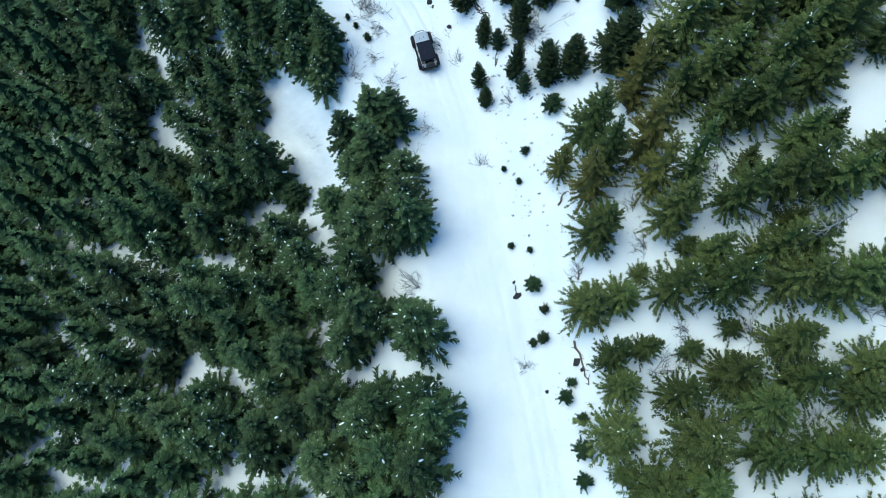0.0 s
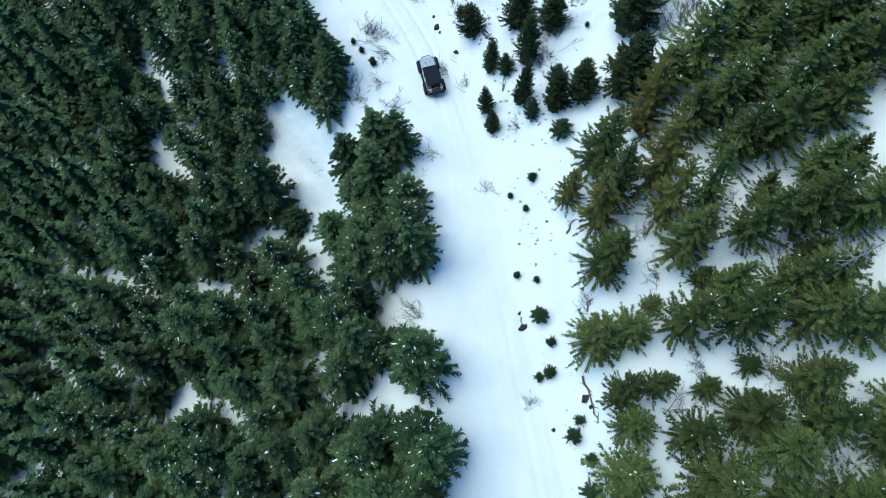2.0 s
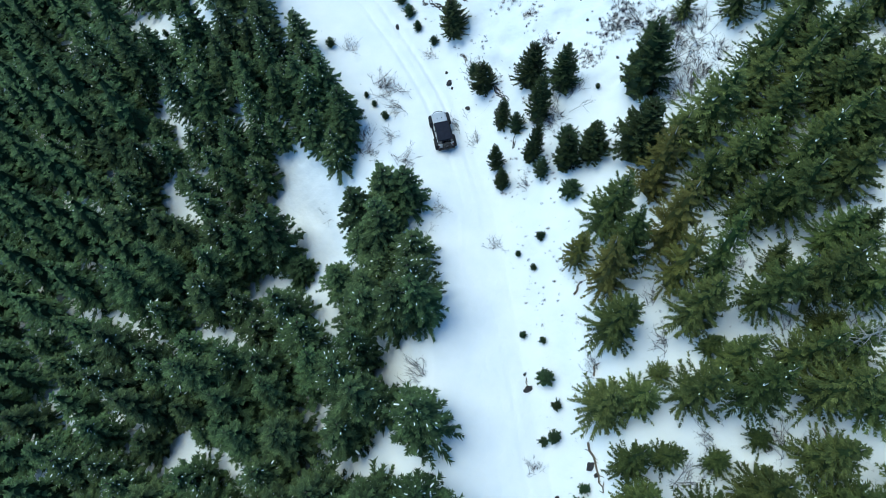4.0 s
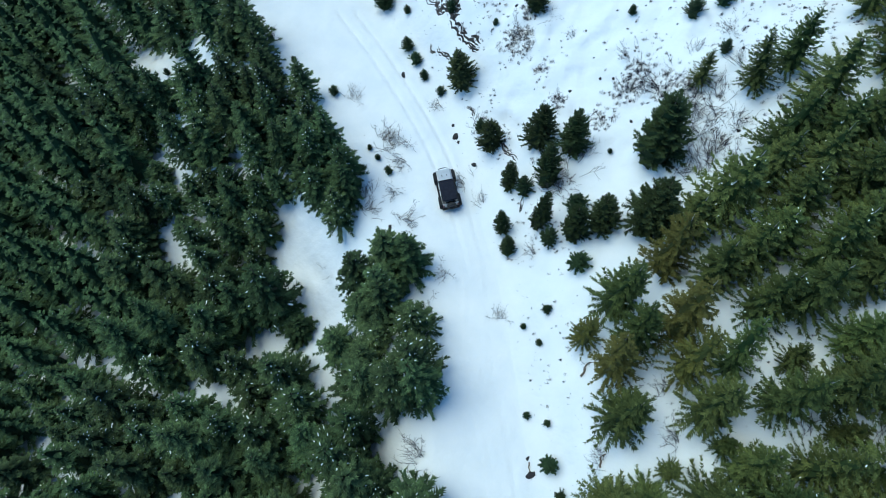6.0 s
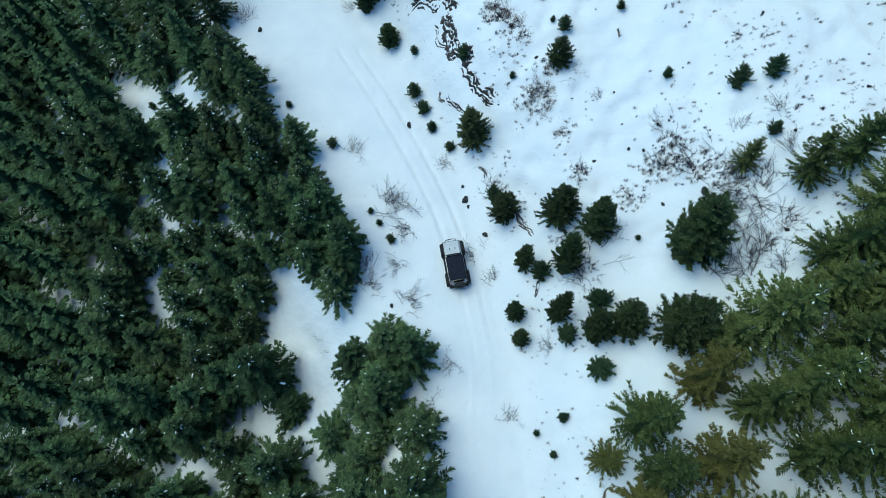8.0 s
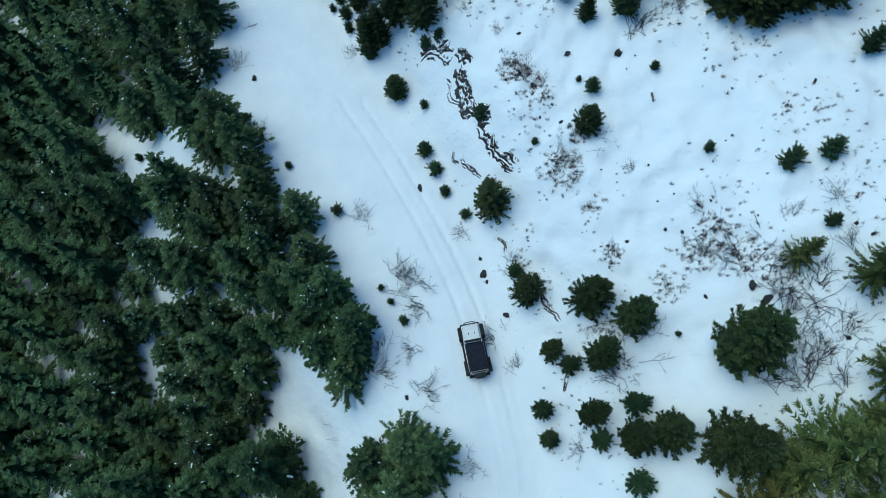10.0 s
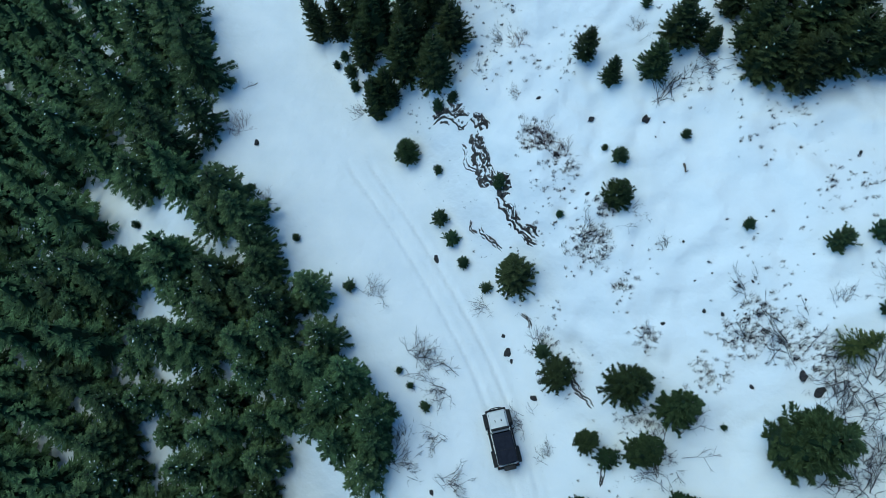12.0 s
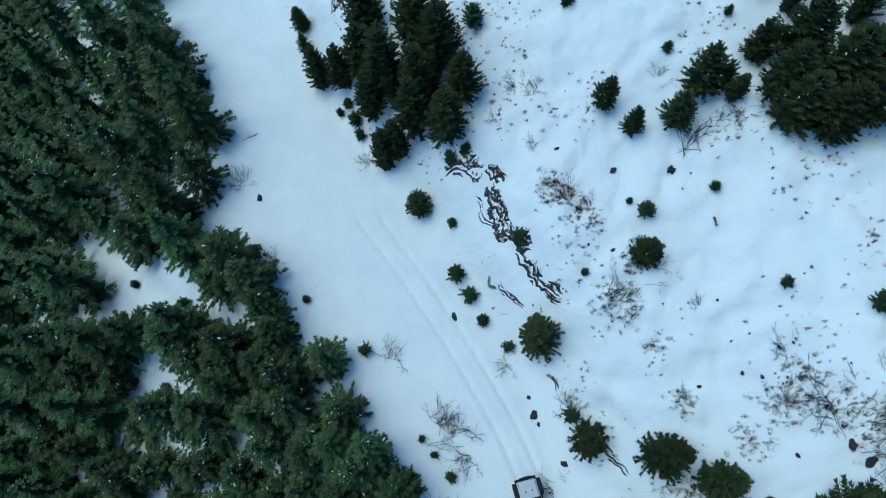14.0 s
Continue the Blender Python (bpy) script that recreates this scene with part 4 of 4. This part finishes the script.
def rock_mesh(seed, material):
    rng = random.Random(seed)
    bm = bmesh.new()
    bmesh.ops.create_icosphere(bm, subdivisions=3, radius=1.0)
    cuts = [(Vector((rng.gauss(0, 1), rng.gauss(0, 1), rng.gauss(0, 0.7))).normalized(), rng.uniform(0.45, 0.8)) for _ in range(11)]
    shift = Vector((rng.uniform(0, 50), rng.uniform(0, 50), rng.uniform(0, 50)))
    for v in bm.verts:
        for n, d in cuts:
            over = v.co.dot(n) - d
            if over > 0:
                v.co -= n * over * 0.92
        v.co += v.co.normalized() * (0.38 * noise.noise(v.co * 1.6 + shift) + 0.20 * noise.noise(v.co * 4 + shift))
    me = bpy.data.meshes.new("rock")
    bm.to_mesh(me)
    bm.free()
    me.materials.append(material)
    return me


DARK_STONES = [rock_mesh(90 + i, STONE) for i in range(4)]
rng = random.Random(8)
# Small stones strewn above the outcrop and below the shrubs.
strewn = [(rng.uniform(-4, 5), rng.uniform(50, 66)) for _ in range(9)] + [(rng.uniform(6, 22), rng.uniform(42, 51)) for _ in range(14)] + [(rng.uniform(5, 22), rng.uniform(51, 66)) for _ in range(6)]
for x, y in STONES + strewn:
    size = rng.uniform(0.16, 0.34) if (x, y) in STONES else rng.uniform(0.06, 0.17)
    ob = new("stone", DARK_STONES[rng.randrange(4)])
    ob.matrix_basis = pose(x, y, height(x, y) + size * 0.2, rng.uniform(-10, 10), rng.uniform(-10, 10), rng.uniform(0, 360)) @ Matrix.Diagonal((size, size * 1.5, size * 0.8, 1))
    tagged(ob, "dark stone lying half buried in the snow", "stone", "stones in the snow")


# ---- the off-road car ----
def box(bm, x0, x1, y0, y1, z0, z1, taper=0.0, front=0.0, back=0.0):
    """A box whose top is drawn in by taper at the sides, and by front and back along its length."""
    co = [(x0, y0, z0), (x1, y0, z0), (x1, y1, z0), (x0, y1, z0),
          (x0 + taper, y0 + back, z1), (x1 - taper, y0 + back, z1), (x1 - taper, y1 - front, z1), (x0 + taper, y1 - front, z1)]
    v = [bm.verts.new(c) for c in co]
    for f in ((3, 2, 1, 0), (4, 5, 6, 7), (0, 1, 5, 4), (1, 2, 6, 5), (2, 3, 7, 6), (3, 0, 4, 7)):
        bm.faces.new([v[i] for i in f])
    return v


def solid(name, bm, material, parent, label="", bevel=0.02, smooth=True):
    if bevel:
        bmesh.ops.bevel(bm, geom=list(bm.edges), offset=bevel, segments=2, affect="EDGES", profile=0.6)
    bmesh.ops.recalc_face_normals(bm, faces=bm.faces)
    me = bpy.data.meshes.new(name)
    bm.to_mesh(me)
    bm.free()
    me.materials.append(material)
    return part(name, me, parent, label)


def boxed(name, material, parent, dims, label="", bevel=0.02, **shape):
    bm = bmesh.new()
    box(bm, *dims, **shape)
    return solid(name, bm, material, parent, label, bevel)


def piped(name, material, parent, points, radius, label="", sides=8):
    verts, faces = [], []
    tube(verts, faces, [Vector(p) for p in points], [radius] * len(points), sides)
    return part(name, mesh(name, verts, faces, material, True), parent, label)


def ring(name, material, parent, radius, broad, hole, axis="X", treads=0, label=""):
    """A wheel-like body turned round the axis: tyre or rim."""
    prof = [(hole, -0.42), (radius * 0.86, -0.5), (radius * 0.97, -0.42), (radius, -0.25), (radius, 0.25), (radius * 0.97, 0.42), (radius * 0.86, 0.5), (hole, 0.42)]
    verts, faces, n = [], [], 36
    for k in range(n):
        a = 6.28319 * k / n
        for i, (r, w) in enumerate(prof):
            if treads and k % 2 and i in (3, 4):
                r -= 0.018
            c, s = r * math.cos(a), r * math.sin(a)
            verts.append(Vector((w * broad, c, s)) if axis == "X" else Vector((c, w * broad, s)))
    m = len(prof)
    for k in range(n):
        j = (k + 1) % n
        for i in range(m):
            h = (i + 1) % m
            faces.append((k * m + i, k * m + h, j * m + h, j * m + i))
    return part(name, mesh(name, verts, faces, material), parent, label)


def disc(name, material, parent, radius, broad, axis="X", spokes=5):
    """A dished rim with spokes."""
    bm = bmesh.new()
    for k in range(spokes):
        a = 6.28319 * k / spokes
        v = box(bm, -broad * 0.3, broad * 0.3, -0.035, 0.035, 0.02, radius)
        turn = Matrix.Rotation(a, 3, "X")
        for q in v:
            q.co = turn @ q.co
    bmesh.ops.create_cone(bm, cap_ends=True, segments=20, radius1=radius * 0.28, radius2=radius * 0.22, depth=broad * 0.9, matrix=Matrix.Rotation(radians(90), 4, "Y"))
    if axis == "Y":
        bmesh.ops.rotate(bm, verts=bm.verts, matrix=Matrix.Rotation(radians(90), 3, "Z"))
    return solid(name, bm, material, parent, "dark spoked rim", 0.006)


def build_car(x, y, heading):
    car = tagged(new("off_road_car"), "silver four-door off-road car with black hardtop driving on the snowy road", "car")
    body = boxed("body", PAINT, car, (-0.76, 0.76, -2.0, 1.98, 0.62, 1.12), bevel=0.05, taper=0.02)
    boxed("chassis", BLACK_PLASTIC, car, (-0.55, 0.55, -1.9, 1.95, 0.42, 0.66), bevel=0.03)
    hood = boxed("hood", PAINT, car, (-0.69, 0.69, 0.72, 2.02, 1.10, 1.24), "silver bonnet", 0.04, taper=0.07, front=0.06)
    for side in (-1, 1):
        boxed("hood_vent", BLACK_PLASTIC, hood, (side * 0.24 - 0.035, side * 0.24 + 0.035, 1.18, 1.34, 1.235, 1.255), "black bonnet vent", 0.006)
        boxed("hood_latch", BLACK_PLASTIC, hood, (side * 0.63 - 0.03, side * 0.63 + 0.03, 1.72, 1.82, 1.17, 1.225), "black latch", 0.006)
    boxed("cowl", BLACK_PLASTIC, car, (-0.70, 0.70, 0.58, 0.76, 1.11, 1.245), "black cowl with wipers", 0.02)
    for k in range(2):
        piped("wiper", BLACK_PLASTIC, car, [(-0.45 + 0.55 * k, 0.66, 1.26), (-0.1 + 0.5 * k, 0.58, 1.33)], 0.012, sides=5)
    boxed("cabin", PAINT, car, (-0.77, 0.77, -1.96, 0.62, 1.08, 1.28), bevel=0.03)
    boxed("windscreen", GLASS, car, (-0.68, 0.68, 0.30, 0.64, 1.24, 1.74), "dark raked windscreen", 0.015, taper=0.05, front=0.26, back=0.05)
    boxed("side_windows", GLASS, car, (-0.755, 0.755, -1.94, 0.40, 1.26, 1.76), "dark tinted side windows", 0.02, taper=0.09, front=0.22, back=0.06)
    roof = boxed("roof", BLACK_ROOF, car, (-0.715, 0.715, -1.93, 0.30, 1.735, 1.85), "matt black hardtop roof", 0.04, taper=0.05, front=0.05, back=0.04)
    for k in range(2):
        boxed("roof_seam", BLACK_PLASTIC, roof, (-0.66, 0.66, -0.02 - 0.95 * k, 0.005 - 0.95 * k, 1.845, 1.856), bevel=0.0)
    for side in (-1, 1):
        boxed("roof_gutter", BLACK_PLASTIC, roof, (side * 0.72 - 0.02, side * 0.72 + 0.02, -1.9, 0.28, 1.74, 1.775), bevel=0.006)
        for py in (0.36, -0.38, -1.12, -1.9):
            piped("window_pillar", BLACK_PLASTIC, car, [(side * 0.765, py + (0.16 if py > 0 else 0), 1.27), (side * 0.685, py - (0.06 if py > 0 else -0.02), 1.75)], 0.028, sides=6)
        for dy0, dy1 in ((-0.34, 0.52), (-1.14, -0.38)):
            door = boxed("door", PAINT, car, (side * 0.772 - 0.018, side * 0.772 + 0.018, dy0, dy1, 0.66, 1.26), "silver door", 0.012)
            boxed("door_handle", BLACK_PLASTIC, door, (side * 0.80 - 0.015, side * 0.80 + 0.015, dy0 + 0.06, dy0 + 0.22, 1.08, 1.12), "black handle", 0.006)
        mirror = boxed("mirror", BLACK_PLASTIC, car, (side * 0.93 - 0.11, side * 0.93 + 0.11, 0.40, 0.50, 1.24, 1.42), "black door mirror", 0.02)
        piped("mirror_arm", BLACK_PLASTIC, mirror, [(side * 0.76, 0.44, 1.24), (side * 0.86, 0.45, 1.28)], 0.025, sides=6)
        boxed("side_step", BLACK_PLASTIC, car, (side * 0.86 - 0.09, side * 0.86 + 0.09, -0.92, 0.82, 0.46, 0.53), "black side step", 0.02)
        for py, front in ((1.42, True), (-1.36, False)):
            verts, faces = [], []
            x0, x1 = side * 0.70, side * 1.07
            n = 10
            for i in range(n + 1):
                a = radians(-8 + 196 * i / n)
                for r, xx in ((0.50, x0), (0.56, x0), (0.54, x1), (0.485, x1)):
                    flat = min(r * math.sin(a), r * 0.84)
                    verts.append(Vector((xx, py + 1.12 * r * math.cos(a), 0.50 + 1.06 * flat + 0.05)))
            for i in range(n):
                for q in range(4):
                    h = (q + 1) % 4
                    faces.append((i * 4 + q, i * 4 + h, i * 4 + 4 + h, i * 4 + 4 + q))
            faces.extend(((3, 2, 1, 0), (n * 4, n * 4 + 1, n * 4 + 2, n * 4 + 3)))
            part("wheel_arch", mesh("wheel_arch", verts, faces, BLACK_PLASTIC), car, "wide black wheel arch")
            wheel = new("wheel")
            wheel.parent = car
            wheel.location = (side * 0.91, py, 0.42)
            ring("tyre", RUBBER, wheel, 0.44, 0.29, 0.24, treads=1, label="chunky black tyre dusted with snow")
            disc("rim", RIM_METAL, wheel, 0.25, 0.2)
        boxed("headlight_housing", BLACK_PLASTIC, car, (side * 0.52 - 0.13, side * 0.52 + 0.13, 1.93, 2.02, 0.84, 1.08), bevel=0.04)
        bm = bmesh.new()
        bmesh.ops.create_cone(bm, cap_ends=True, segments=20, radius1=0.11, radius2=0.095, depth=0.05, matrix=Matrix.Translation((side * 0.52, 2.03, 0.96)) @ Matrix.Rotation(radians(-90), 4, "X"))
        solid("headlight", bm, LAMP_GLASS, car, "round clear headlight", 0.006)
        boxed("tail_light", RED_LENS, car, (side * 0.68 - 0.07, side * 0.68 + 0.07, -2.07, -1.99, 0.86, 1.08), "red tail light", 0.015)
        boxed("front_fender", BLACK_PLASTIC, car, (side * 0.84 - 0.16, side * 0.84 + 0.16, 0.95, 1.98, 1.0, 1.09), "black front wing", 0.03, front=0.08)
        boxed("rear_fender", BLACK_PLASTIC, car, (side * 0.88 - 0.14, side * 0.88 + 0.14, -1.9, -0.9, 0.98, 1.06), "black rear wing", 0.03)
    grille = boxed("grille", PAINT, car, (-0.40, 0.40, 1.97, 2.04, 0.78, 1.12), "silver slotted grille", 0.02)
    for k in range(7):
        gx = -0.3 + 0.1 * k
        boxed("grille_slot", BLACK_PLASTIC, grille, (gx - 0.028, gx + 0.028, 2.03, 2.05, 0.83, 1.07), "black slot", 0.008)
    bumper = boxed("front_bumper", BLACK_PLASTIC, car, (-0.82, 0.82, 2.02, 2.24, 0.56, 0.76), "black steel front bumper", 0.04, taper=0.12)
    piped("bull_bar", BLACK_PLASTIC, bumper, [(-0.52, 2.18, 0.74), (-0.42, 2.24, 0.98), (-0.2, 2.26, 1.05), (0.2, 2.26, 1.05), (0.42, 2.24, 0.98), (0.52, 2.18, 0.74)], 0.035, "black tubular hoop")
    boxed("winch", BLACK_PLASTIC, bumper, (-0.28, 0.28, 2.06, 2.2, 0.76, 0.86), bevel=0.03)
    boxed("rear_bumper", BLACK_PLASTIC, car, (-0.84, 0.84, -2.2, -2.0, 0.52, 0.72), "black steel rear bumper", 0.04)
    boxed("tailgate", PAINT, car, (-0.62, 0.62, -2.03, -1.98, 0.7, 1.26), "silver tailgate", 0.015)
    boxed("rear_window", GLASS, car, (-0.6, 0.6, -1.985, -1.92, 1.28, 1.72), "dark rear window", 0.015, taper=0.04)
    spare = new("spare_wheel")
    spare.parent = car
    spare.location = (0.06, -2.24, 1.16)
    ring("tyre", RUBBER, spare, 0.46, 0.30, 0.24, "Y", 1, "chunky black spare tyre on the tailgate")
    disc("rim", RIM_METAL, spare, 0.25, 0.2, "Y")
    piped("spare_carrier", BLACK_PLASTIC, car, [(0.06, -2.0, 1.16), (0.06, -2.22, 1.16)], 0.07)
    piped("aerial", BLACK_PLASTIC, car, [(0.72, 0.9, 1.1), (0.76, 0.86, 1.7)], 0.008, sides=4)
    along = Vector((-math.sin(radians(heading)), math.cos(radians(heading)), 0))
    fall = math.degrees(math.atan2(height(x + along.x * 1.4, y + along.y * 1.4) - height(x - along.x * 1.4, y - along.y * 1.4), 2.8))
    level = sum(float(snow_surface(x + sx * 0.83 * math.cos(radians(heading)) + sy * along.x, y + sx * 0.83 * math.sin(radians(heading)) + sy * along.y)) for sx in (-1, 1) for sy in (-1.36, 1.42)) / 4
    car.matrix_basis = pose(x, y, level + 0.01, fall, 0, heading)


build_car(-4.2, 39.4, 15.0)
